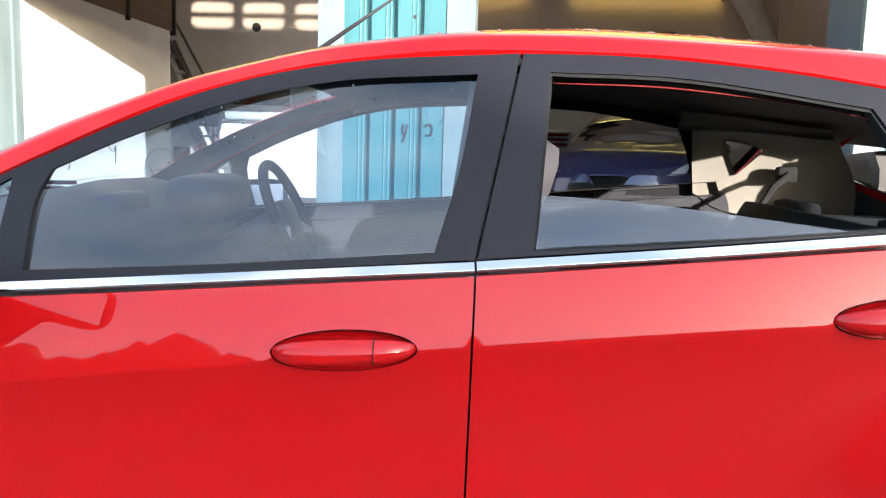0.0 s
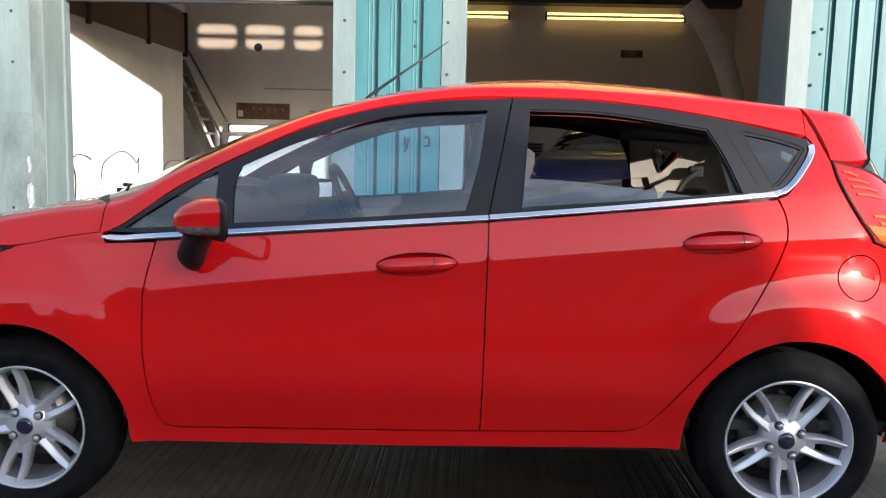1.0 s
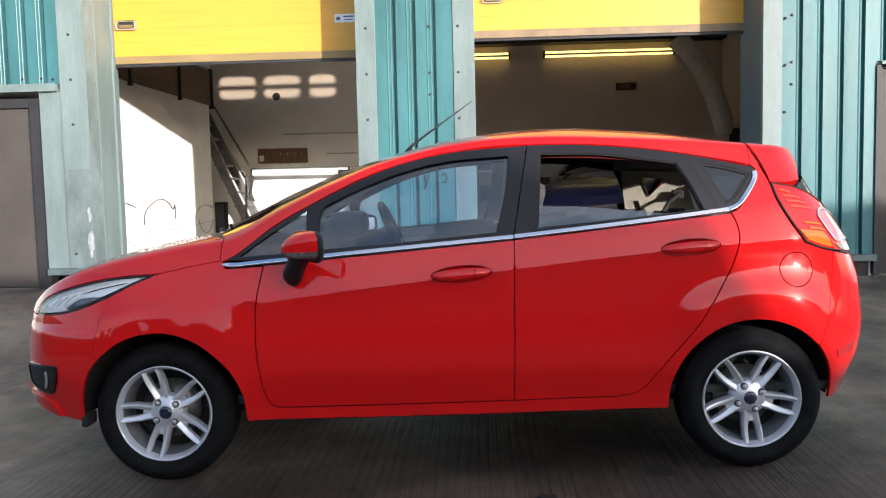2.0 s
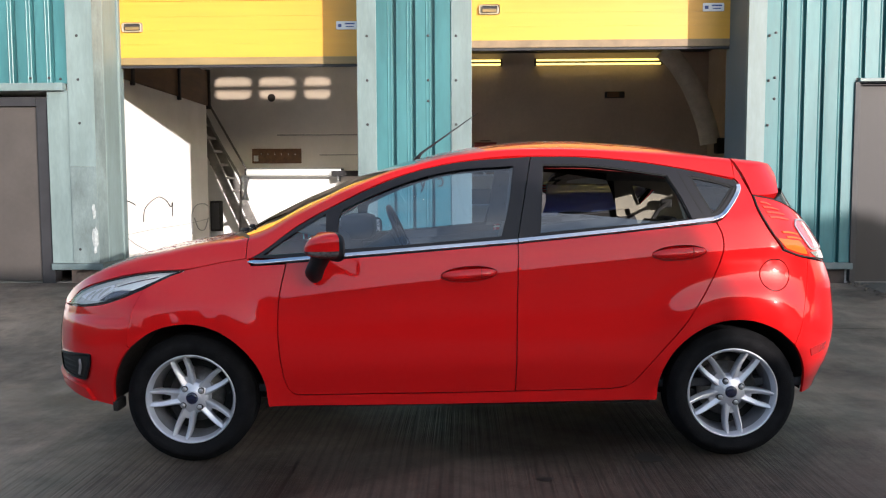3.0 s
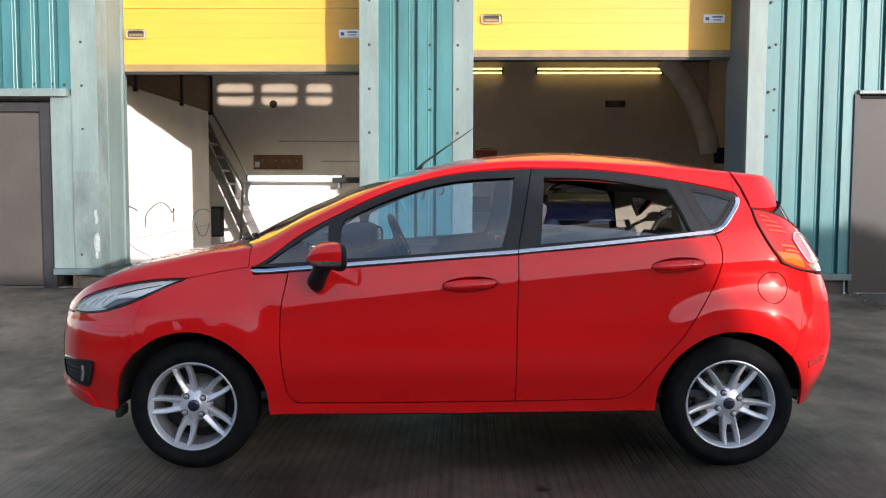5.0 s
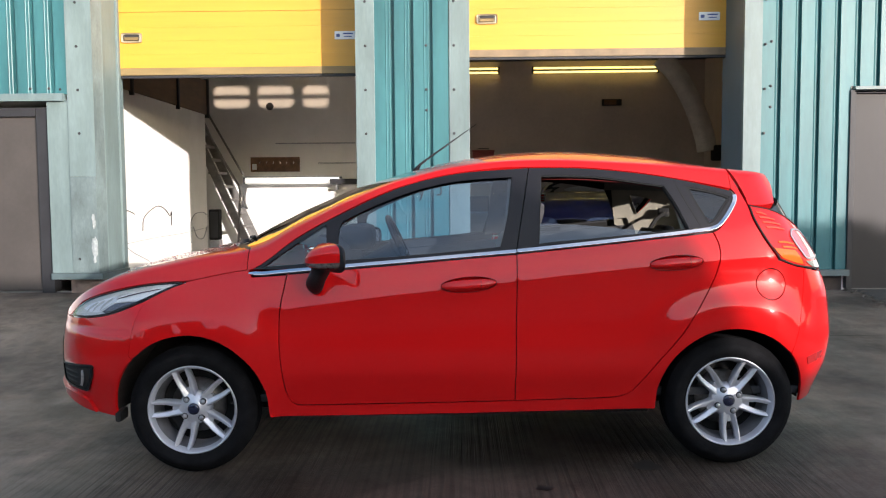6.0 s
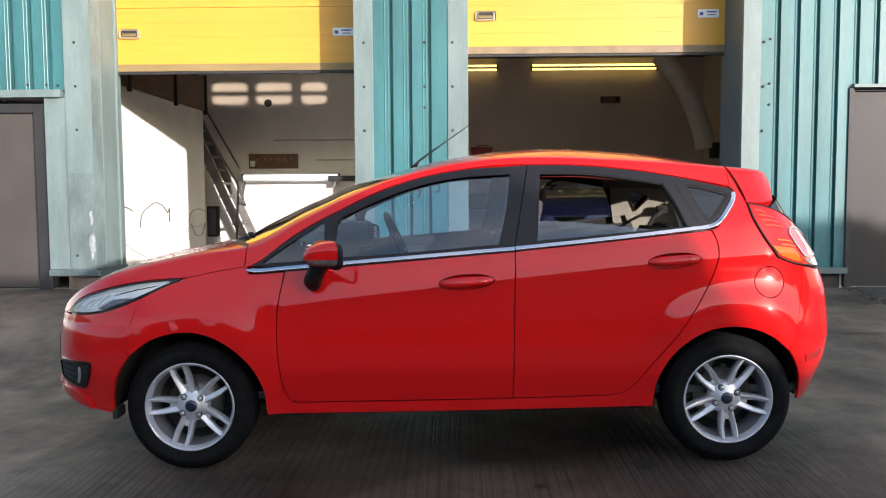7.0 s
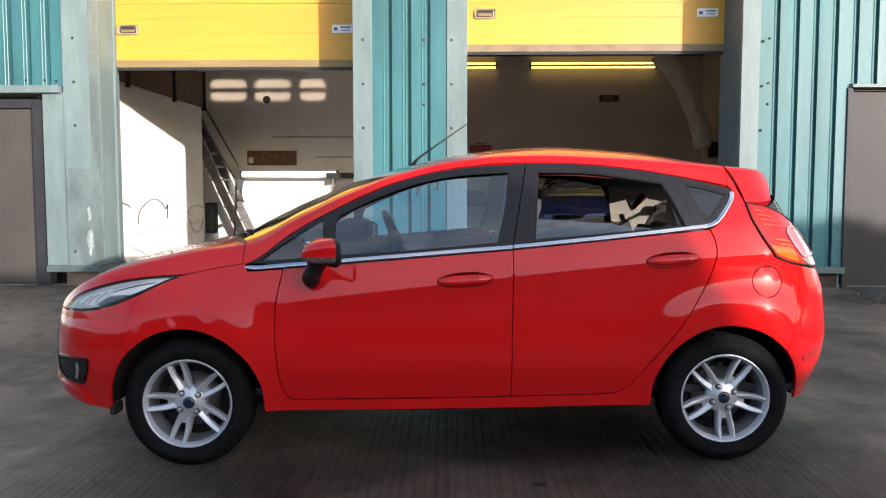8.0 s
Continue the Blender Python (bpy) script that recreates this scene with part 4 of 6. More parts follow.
def build_wheel(parent, x, side, tilt):
    """Alloy wheel with five split spokes, on a tyre."""
    hub = new("wheel")
    hub.parent = parent
    hub.matrix_basis = pose(x, side * 0.735, HUB_Z, 0, tilt, 0 if side < 0 else 180)
    R = 0.2975
    prof = [(0.196, -0.055), (0.206, -0.068), (0.225, -0.080), (0.245, -0.085), (0.258, -0.083), (0.268, -0.077), (0.2765, -0.067), (0.284, -0.060), (0.2895, -0.052), (0.2945, -0.046)]
    for g in (-0.032, 0.0, 0.032):
        prof += [(R, g - 0.010), (R - 0.007, g - 0.005), (R - 0.007, g + 0.005), (R, g + 0.010)]
    prof += [(0.2965, 0.06), (0.285, 0.085), (0.25, 0.095), (0.205, 0.085), (0.196, 0.07)]
    part("tyre", add_lathe(bmesh.new(), prof, 72), RUBBER, hub, smooth=True)
    rim = part("rim", add_lathe(bmesh.new(), [(0.207, -0.066), (0.2075, -0.072), (0.203, -0.075), (0.199, -0.070), (0.194, -0.058), (0.187, -0.042)], 72), ALLOY, hub, "silver alloy rim", True)
    part("barrel", add_lathe(bmesh.new(), [(0.187, -0.042), (0.181, -0.01), (0.172, 0.04), (0.180, 0.085)], 72), BARREL, rim, "grey wheel barrel, coloured dark for the arch's shade", True)
    reach = curve([(0.030, 0.0115), (0.060, 0.0160), (0.085, 0.0200), (0.110, 0.0250), (0.135, 0.0290), (0.165, 0.0305), (0.197, 0.0295)])
    wide = curve([(0.030, 0.020), (0.060, 0.0185), (0.085, 0.0165), (0.110, 0.0145), (0.135, 0.0130), (0.165, 0.0120), (0.197, 0.0095)])
    for k in range(5):
        a = 2 * math.pi * k / 5
        c, s = math.cos(a), math.sin(a)
        for sd in (-1, 1):
            bm = bmesh.new()
            rows = []
            for t in steps(18):
                r = 0.030 + 0.1685 * t
                mid, hw = sd * reach(r), wide(r)
                y = -0.036 - 0.019 * t + 0.007 * math.sin(math.pi * t)
                ring = []
                # a ridge near the outer edge, a flat facet falling to the slot
                for off, dy in ((-hw, 0.030), (-hw, 0.007), (-hw * 0.80, 0.002), (hw * 0.28, -0.0075), (hw * 0.62, -0.0065), (hw * 0.96, 0.004), (hw, 0.030)):
                    q = mid + sd * off
                    ring.append(bm.verts.new((r * c - q * s, y + dy, r * s + q * c)))
                rows.append(ring)
            for p, q in zip(rows, rows[1:]):
                for i in range(6):
                    bm.faces.new((p[i], p[i + 1], q[i + 1], q[i]))
            bm.faces.new(rows[-1])
            bmesh.ops.recalc_face_normals(bm, faces=bm.faces)
            part("spoke", bm, ALLOY, hub)
        # the web that joins a pair at the hub
        web = bmesh.new()
        ring = [web.verts.new((r * c - q * s, -0.031 - 0.06 * (r - 0.03), r * s + q * c)) for r, q in ((0.03, -0.02), (0.075, -0.032), (0.098, -0.016), (0.104, 0.0), (0.098, 0.016), (0.075, 0.032), (0.03, 0.02))]
        low = [web.verts.new(v.co + Vector((0, 0.03, 0))) for v in ring]
        web.faces.new(ring)
        for i in range(7):
            web.faces.new((ring[i], ring[(i + 1) % 7], low[(i + 1) % 7], low[i]))
        bmesh.ops.recalc_face_normals(web, faces=web.faces)
        part("web", web, ALLOY, hub)
    part("hub_plate", add_lathe(bmesh.new(), [(0.022, -0.052), (0.031, -0.0535), (0.036, -0.050), (0.052, -0.045), (0.066, -0.040), (0.076, -0.030), (0.080, -0.006)], 40), ALLOY, hub, smooth=True)
    part("centre_cap", add_lathe(bmesh.new(), [(0.0005, -0.062), (0.018, -0.0615), (0.025, -0.059), (0.028, -0.053), (0.028, -0.040)], 32), material("cap_blue", (0.007, 0.010, 0.035), 0.25, coat=0.8), hub, "dark blue centre cap", True)
    for k in range(4):
        a = radians(2.5) + k * math.pi / 2
        bm = add_lathe(bmesh.new(), [(0.0005, -0.0600), (0.0075, -0.0600), (0.0108, -0.0565), (0.0112, -0.040)], 12, Matrix.Translation((0.054 * math.cos(a), 0, 0.054 * math.sin(a))))
        part("wheel_nut", bm, METAL, hub, smooth=True)
        # a dark ring round each nut stands for the shade in its pocket
        bm = add_lathe(bmesh.new(), [(0.0114, -0.0500), (0.0142, -0.0504), (0.0150, -0.040)], 16, Matrix.Translation((0.054 * math.cos(a), 0, 0.054 * math.sin(a))))
        part("nut_recess_shade", bm, DARK, hub, smooth=True)
    part("brake_disc", add_lathe(bmesh.new(), [(0.03, 0.02), (0.07, 0.02), (0.075, 0.035), (0.128, 0.035), (0.128, 0.055), (0.03, 0.055)], 40), STEEL, hub, smooth=True)
    part("backing_plate", add_lathe(bmesh.new(), [(0.0005, 0.06), (0.178, 0.06)], 32), LINER, hub)
    part("brake_caliper", box(-0.135, -0.075, 0.0, 0.07, -0.05, 0.06, 0.012), LINER, hub)
    part("valve", tube([(0.165, -0.052, -0.085), (0.158, -0.066, -0.081)], 0.004, 8), LINER, hub)
    return hub


def handle(parent, h, side, mat):
    cx, cz, a, b, tilt = h
    hole = ellipse(cx, cz, a - 0.004, b - 0.002, tilt)
    bowl = bmesh.new()
    rings = []
    for k, (f, dp) in enumerate(((1.0, 0.0), (0.9, -0.014), (0.65, -0.026), (0.25, -0.030))):
        rings.append([bowl.verts.new(side_point(cx + (x - cx) * f, cz + (z - cz) * f, dp, side)) for x, z in hole])
    for p, q in zip(rings, rings[1:]):
        for i in range(len(p)):
            bowl.faces.new((p[i], p[(i + 1) % len(p)], q[(i + 1) % len(p)], q[i])).smooth = True
    bowl.faces.new(rings[-1]).smooth = True
    cup = part("handle_cup", bowl, mat, parent)
    grip = bmesh.new()
    rows = []
    for t in steps(22, -1, 1):
        x = cx + (a - 0.002) * t
        fat = max(0.06, (1 - abs(t) ** 3.2)) ** 0.5
        zc = cz + math.tan(tilt) * (x - cx) + 0.002
        lift = -0.006 + 0.030 * (1 - abs(t) ** 4) ** 0.7
        ring = []
        for k in range(14):
            c, s = math.cos(2 * math.pi * k / 14), math.sin(2 * math.pi * k / 14)
            p = side_point(x, zc + 0.0225 * fat * s, 0, side)
            ring.append(grip.verts.new((p.x, p.y + side * (lift + 0.010 * fat * c), p.z)))
        rows.append(ring)
    for p, q in zip(rows, rows[1:]):
        for i in range(14):
            grip.faces.new((p[i], p[(i + 1) % 14], q[(i + 1) % 14], q[i])).smooth = True
    grip.faces.new(rows[0])
    grip.faces.new(rows[-1])
    bmesh.ops.recalc_face_normals(grip, faces=grip.faces)
    part("handle_grip", grip, mat, cup)
    # the joint between the grip and its end cap
    ring = [side_point(cx + 0.055, cz + math.tan(tilt) * 0.055 + 0.002 + 0.0225 * s, 0.0, side) + Vector((0, side * (0.0245 + 0.0092 * c), 0)) for c, s in ((math.cos(k * math.pi / 6), math.sin(k * math.pi / 6)) for k in range(-3, 4))]
    part("handle_joint", tube(ring, 0.0012, 5), LINER, cup)
    return hole


def door_mirror(parent, side, paint):
    m = new("door_mirror")
    m.parent = parent
    m.matrix_basis = Matrix.Translation((-0.598, side * 0.91, 0.974)) @ Matrix.Diagonal((1.10, side * -1, 1.12, 1))

    def shell(stations, a0, a1, scale=1.0, n=26):
        """Sheet round the mirror's housing: stations of (x, size, height of the middle); angles from the car outwards over the top."""
        bm, rows = bmesh.new(), []
        for x, size, zc in stations:
            row = []
            for k in range(n + 1):
                a = radians(a0 + (a1 - a0) * k / n)
                c, d = math.cos(a), math.sin(a)
                y = 0.098 * size * scale * math.copysign(abs(c) ** 0.6, c)
                row.append(bm.verts.new((x - 0.5 * y * smoothstep(-0.07, 0.02, x), -0.035 + y, zc + 0.053 * size * scale * math.copysign(abs(d) ** 0.6, d))))
            rows.append(row)
        for p, q in zip(rows, rows[1:]):
            for i in range(n):
                bm.faces.new((p[i], p[i + 1], q[i + 1], q[i])).smooth = True
        bmesh.ops.recalc_face_normals(bm, faces=bm.faces)
        return bm
    dome = [(0.026 - 0.102 * u, max(0.02, 1 - u ** 2.3) ** 0.55, 0.025 - 0.016 * u * u) for u in steps(14)]
    part("mirror_cap", shell(dome, -25, 190), paint, m)
    part("indicator", shell([d for d in dome if d[1] > 0.62], 190, 224, 0.997), LENS_SMOKE, m, "clear indicator lens")
    part("housing", shell(dome, 190, 335, 0.975), TRIM, m)
    part("mirror_bezel", shell([(0.024, 0.97, 0.025), (0.027, 1.03, 0.0225), (0.034, 1.08, 0.020), (0.041, 1.08, 0.019), (0.046, 1.04, 0.019), (0.042, 0.98, 0.019), (0.034, 0.95, 0.019), (0.033, 0.02, 0.019)], 0, 360, 1.0, 40), TRIM, m, "black mirror housing")
    part("mirror_glass", box(-0.002, 0.002, -0.095, 0.095, -0.041, 0.041, 0.0015, Matrix.Translation((0.039, -0.035, 0.019)) @ Matrix.Rotation(math.atan(0.5), 4, "Z")), CHROME, m)
    stem = bmesh.new()
    rows = []
    for t in steps(16):
        x, y, z = -0.012 - 0.034 * smoothstep(0, 0.7, t), -0.03 + 0.075 * t, -0.012 - 0.118 * t
        k2 = max(0.03, 1 - max(0.0, (t - 0.45) / 0.55) ** 2.2) ** 0.5
        rx, ry = (0.041 - 0.002 * t) * k2, 0.055 * k2
        rows.append([stem.verts.new((x + rx * math.cos(k * math.pi / 8), y + ry * math.sin(k * math.pi / 8), z)) for k in range(16)])
    for p, q in zip(rows, rows[1:]):
        for i in range(16):
            stem.faces.new((p[i], p[(i + 1) % 16], q[(i + 1) % 16], q[i]))
    stem.faces.new(rows[-1])
    stem.faces.new(rows[0])
    bmesh.ops.recalc_face_normals(stem, faces=stem.faces)
    part("mirror_foot", stem, TRIM, m, "matt black mirror foot", True)
    return m


LENS_SMOKE = material("indicator_lens", (0.20, 0.18, 0.18), 0.16, 0.5, var=0.6, scale=60, coat=1.0)
SILVER = material("lamp_silver", (0.96, 0.95, 0.93), 0.2, 0.3)
POD = material("lamp_pod", (0.90, 0.90, 0.93), 0.3)
SMOKED = material("lamp_smoke", (0.07, 0.07, 0.10), 0.12, 0.3, coat=1.0)
REFLECTOR = material("lamp_reflector", (0.93, 0.92, 0.90), 0.22, 0.15, var=0.12, scale=14)
REAR_GLASS = glass_material("privacy_glass", (0.17, 0.18, 0.20), 1.52, 0.05)


def build_car(name, label, paint, full=True):
    """A five-door hatchback, nose towards -x, standing on z = 0 round its own middle."""
    car = thing(name, label, "car")
    low_hood = curve([(-2.0, 0.705), (-1.905, 0.712), (-1.80, 0.785), (-1.668, 0.832), (-1.50, 0.869), (-1.36, 0.884), (-1.262, 0.888), (-1.1, 0.918), (-0.968, 0.938), (-0.9, 0.95)])

    def cowl(v):
        s = 1 - (min(1, v) - 0.35) / 0.65 if v > 0.35 else 1.0
        return -1.145 + 0.165 * s * s

    def header(v):
        s = 1 - (v - 0.35) / 0.65 if v > 0.35 else 1.0
        return -0.235 + 0.05 * s * s
    vs = steps(10, 0, 0.35) + steps(24, 0.35, 1.0)[1:]
    part("bonnet", upper(steps(44), vs, lambda u, v: -2.02 + (cowl(v) - 0.03 * smoothstep(0.34, 0.5, v) + 2.02) * u, low_hood, rim=0.012), paint, car, "red bonnet with rain drops" if full else "")
    part("scuttle", upper(steps(3), [v for v in vs if v > 0.33], lambda u, v: cowl(v) - 0.028 + 0.05 * u - 0.0 * v, lambda x: roof_low(max(-0.97, x)) if x > -0.975 else low_hood(x)), TRIM, car, "black plastic scuttle")
    glass_v = [v for v in steps(25, 0.407, 1.0)]
    part("windscreen", upper(steps(28), glass_v, lambda u, v: cowl(v) + 0.01 + (header(v) - cowl(v) - 0.012) * u, roof_low), GLASS, car)
    pillar_v = vs[:13]
    shell = upper(steps(50), vs, lambda u, v: header(v) + (1.264 - header(v)) * u, roof_low)
    for flip in (False, True):
        arm = upper(steps(30), pillar_v, lambda u, v: cowl(v) + 0.004 + (header(v) - cowl(v) - 0.004) * u, roof_low, both=False)
        arm = mirror_bm(arm) if flip else arm
        tmp = bpy.data.meshes.new("arm")
        arm.to_mesh(tmp)
        arm.free()
        shell.from_mesh(tmp)
        bpy.data.meshes.remove(tmp)
    bmesh.ops.remove_doubles(shell, verts=shell.verts, dist=0.0008)
    border = [e for e in shell.edges if len(e.link_faces) == 1]
    for g in bmesh.ops.extrude_edge_only(shell, edges=border)["geom"]:
        if isinstance(g, bmesh.types.BMVert):
            g.co.z -= 0.012
            g.co.y *= 0.98
    for e in border:
        e.smooth = False
    for f in shell.faces:
        f.smooth = True
    part("roof", shell, paint, car, "red roof and windscreen pillars" if full else "")
    part("headliner", upper(steps(20), steps(4, 0.20, 0.35) + steps(8, 0.35, 1)[1:], lambda u, v: header(v) + 0.02 + (1.56 - header(v)) * u, lambda x: roof_low(x) - 0.03), LINING, car).location.z = -0.035
    part("spoiler", upper(steps(12), vs, lambda u, v: (1.272 + 0.062 * (1 - smoothstep(0, 0.35, v))) + (1.512 + 0.07 * smoothstep(0.35, 0.9, v) - 0.035 * (1 - smoothstep(0, 0.3, v)) - 1.272 - 0.062 * (1 - smoothstep(0, 0.35, v))) * u,
                          curve([(1.2, 1.276), (1.27, 1.28), (1.334, 1.200), (1.40, 1.196), (1.47, 1.205), (1.7, 1.26)]), rim=0.03, soft=lambda u: 0.09 - 0.08 * u), paint, car, "red roof spoiler" if full else "")
    for side in (-1, 1):
        lift = 0.014 if side > 0 else 0.0
        inner = upper(steps(16), [v for v in pillar_v if v > 0.02] + [0.428], lambda u, v: cowl(v) + 0.03 + (header(v) - cowl(v) + 0.02) * u, roof_low, both=False)
        for v in inner.verts:
            v.co.y, v.co.z = v.co.y * 0.975, v.co.z - 0.012
        part("pillar_cover", inner if side < 0 else mirror_bm(inner), LINING, car)
        part("front_wing", skin(WING, side=side), paint, car)
        d = part("front_door", skin(FRONT_DOOR, [ellipse(*HANDLE_F)], side=side, step=0.022), paint, car)
        handle(d, HANDLE_F, side, paint)
        part("door_frame", skin(FRAME_F, [FRONT_WINDOW, QUARTERLIGHT], -0.003, side), TRIM, d, "black door frame")
        part("door_glass", skin(grow(FRONT_WINDOW, 0.008), [], -0.014, side, rim=0), GLASS, d)
        part("quarterlight", skin(grow(QUARTERLIGHT, 0.008), [], -0.010, side, rim=0), GLASS, d)
        part("waist_trim", strip([(-0.968, 0.9195), (-0.90, 0.917), (-0.787, 0.926), (-0.3, 0.961), (0.0, 0.983), (gap_x(1.0) - 0.002, 1.002)], 0.0090, side, square="end"), CHROME, d, "bright chrome waist strip")
        part("door_capping", skin(outline([(-0.80, 0.895), (0.0, 0.955), (0.25, 0.98)], [(0.25, 0.98), (0.25, 1.018 + lift)], [(0.25, 1.018 + lift), (0.0, 0.999 + lift), (-0.80, 0.944 + lift)], [(-0.80, 0.944 + lift), (-0.80, 0.895)]), [], -0.022, side, rim=0.06), CABIN, d)
        part("door_card", skin(grow(FRONT_DOOR, 0.004), [], -0.06, side, step=0.05, rim=0), CABIN, d)
        d = part("rear_door", skin(REAR_DOOR, [ellipse(*HANDLE_R)], side=side, step=0.022), paint, car)
        handle(d, HANDLE_R, side, paint)
        part("door_frame", skin(FRAME_R, [REAR_WINDOW, QUARTER_WINDOW], -0.003, side), TRIM, d, "black door frame")
        if side < 0 and full:
            low_pane = outline([(0.35, 1.02), (0.355, 1.134)], [(0.355, 1.134), (0.55, 1.124), (0.78, 1.100), (1.055, 1.068)], [(1.055, 1.068), (0.7, 1.05), (0.35, 1.02)])
            part("door_glass", skin(low_pane, [], -0.016, side, rim=0), PANE, d, "half-lowered window pane")
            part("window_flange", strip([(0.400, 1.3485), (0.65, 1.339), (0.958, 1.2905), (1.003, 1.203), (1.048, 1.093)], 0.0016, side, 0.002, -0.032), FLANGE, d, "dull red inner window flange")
            part("window_rubber", skin(grow(REAR_WINDOW, 0.002), [grow(REAR_WINDOW, -0.005)], -0.008, side, rim=0.02), LINER, d)
        else:
            part("door_glass", skin(grow(REAR_WINDOW, 0.008), [], -0.014, side, rim=0), GLASS, d)
        part("window_rubber", skin(grow(QUARTER_WINDOW, 0.001), [grow(QUARTER_WINDOW, -0.010)], -0.006, side, rim=0.008), LINER, d)
        part("frame_seam", strip([(1.008, 1.322), (1.052, 1.22), (1.108, 1.102)], 0.0032, side, 0.0012, -0.003), LINER, d)
        part("quarter_glass", skin(grow(QUARTER_WINDOW, 0.006), [], -0.010, side, rim=0), REAR_GLASS if side < 0 else GLASS, d)
        part("waist_trim", strip([(gap_x(1.0) + 0.002, 1.003), (0.7, 1.0425), (1.10, 1.0835), (1.155, 1.0925), (1.191, 1.109), (1.228, 1.148), (1.265, 1.20), (1.277, 1.228), (1.275, 1.246)], 0.0090, side, square="start"), CHROME, d, "bright chrome waist strip")
        part("door_capping", skin(outline([(0.29, 0.98), (0.7, 1.02), (1.15, 1.06)], [(1.15, 1.06), (1.13, 1.096 + lift)], [(1.13, 1.096 + lift), (0.7, 1.058 + lift), (0.29, 1.02 + lift)], [(0.29, 1.02 + lift), (0.29, 0.98)]), [], -0.024, side, rim=0.06), CABIN, d)
        part("door_card", skin(grow(REAR_DOOR, 0.004), [], -0.06, side, step=0.05, rim=0), CABIN, d)
        flap = ellipse(1.412, 0.838, 0.072, 0.072, 0, 36)
        q = part("rear_quarter", skin(QUARTER, [flap] if side < 0 else [], side=side, step=0.022), paint, car)
        if side < 0:
            f = part("fuel_flap", skin(grow(flap, -0.0045), [], 0.0, side, step=0.02), paint, q, "round fuel flap")
            # the notch is a flat spot, coloured dark red for the shade in it
            part("finger_notch_shade", skin(ellipse(1.470, 0.836, 0.010, 0.012), [], 0.0015, side, step=0.01, rim=0.002), DARK_RED, f)
        part("quarter_lining", skin(QUARTER, [], -0.032, side, step=0.05, rim=0), LINING, car)
        part("tail_lining", skin(TAIL, [], -0.03, side, step=0.05, rim=0), CABIN, car)
        part("sill", skin(SILL, [], 0, side), paint, car)
        lamp = part("headlamp", skin(LAMP, [], -0.016, side, rim=0), REFLECTOR, car, "clear headlamp with chrome reflector")
        part("lamp_lens", skin(grow(LAMP, -0.002), [], -0.001, side, rim=0), LENS, lamp).visible_shadow = False
        part("lamp_surround", skin(LAMP, [grow(LAMP, -0.008)], -0.004, side, rim=0.04), LINER, lamp)
        upper_edge = curve([(-1.905, 0.708), (-1.80, 0.781), (-1.668, 0.828), (-1.50, 0.865), (-1.36, 0.880), (-1.262, 0.884)])
        lower_edge = curve([(-1.905, 0.708), (-1.76, 0.716), (-1.61, 0.742), (-1.45, 0.800), (-1.262, 0.884)])
        height = lambda x: upper_edge(x) - lower_edge(x)
        full_edge = curve([(-1.905, 0.708), (-1.80, 0.795), (-1.668, 0.862), (-1.50, 0.884), (-1.36, 0.889), (-1.262, 0.884)])

        def slim(poly):
            """The outline of a lamp's part, pressed into the lamp's own height."""
            return [(x, lower_edge(x) + (z - lower_edge(x)) * height(x) / max(0.004, full_edge(x) - lower_edge(x))) if -1.89 < x < -1.27 else (x, z) for x, z in poly]
        for f, xa, xb in ((0.14, -1.88, -1.68), (0.86, -1.84, -1.42)):
            line = [(x, lower_edge(x) + height(x) * f) for x in steps(6, xa, xb)]
            part("reflector", strip(line, 0.010, side, 0.006, -0.012), SILVER, lamp)
        pod = part("projector_pod", skin(slim(outline([(-1.815, 0.768), (-1.76, 0.808), (-1.69, 0.838), (-1.60, 0.855)], [(-1.60, 0.855), (-1.605, 0.806)], [(-1.605, 0.806), (-1.65, 0.775), (-1.695, 0.748)], [(-1.695, 0.748), (-1.76, 0.752), (-1.815, 0.768)])), [], -0.010, side, step=0.02, rim=0.01), POD, lamp, "satin grey projector pod")
        for xa in (-1.775, -1.735, -1.69):
            line = [(xa, lower_edge(xa) + 0.3 * height(xa)), (xa + 0.028, lower_edge(xa + 0.02) + 0.55 * height(xa + 0.02)), (xa + 0.07, lower_edge(xa + 0.05) + 0.74 * height(xa + 0.05))]
            part("pod_rib", strip(line, 0.005, side, 0.005, -0.010), SILVER, pod)
        part("chrome_wedge", skin(slim(outline([(-1.685, 0.757), (-1.60, 0.816), (-1.48, 0.850), (-1.325, 0.868)], [(-1.325, 0.868), (-1.375, 0.838), (-1.465, 0.803)], [(-1.465, 0.803), (-1.60, 0.803), (-1.685, 0.757)])), [], -0.007, side, step=0.02, rim=0.012), SILVER, lamp, "bright chrome wedge")
        part("wedge_line", strip(slim([(-1.60, 0.822), (-1.50, 0.842), (-1.38, 0.858)]), 0.0022, side, 0.004, -0.005), SMOKED, lamp)
        part("day_light", skin(slim(outline([(-1.86, 0.742), (-1.74, 0.828), (-1.62, 0.862), (-1.45, 0.876), (-1.33, 0.880)], [(-1.33, 0.880), (-1.33, 0.873)], [(-1.33, 0.873), (-1.45, 0.866), (-1.61, 0.848), (-1.725, 0.812), (-1.84, 0.734)])), [], -0.009, side, step=0.02, rim=0.012), SILVER, lamp, "pale day-light strip")
        part("lamp_divider", skin(slim(outline([(-1.672, 0.752), (-1.60, 0.797), (-1.472, 0.797)], [(-1.472, 0.797), (-1.55, 0.766), (-1.64, 0.740)], [(-1.64, 0.740), (-1.672, 0.752)])), [], -0.005, side, step=0.02, rim=0.012), SMOKED, lamp, "smoky violet divider")
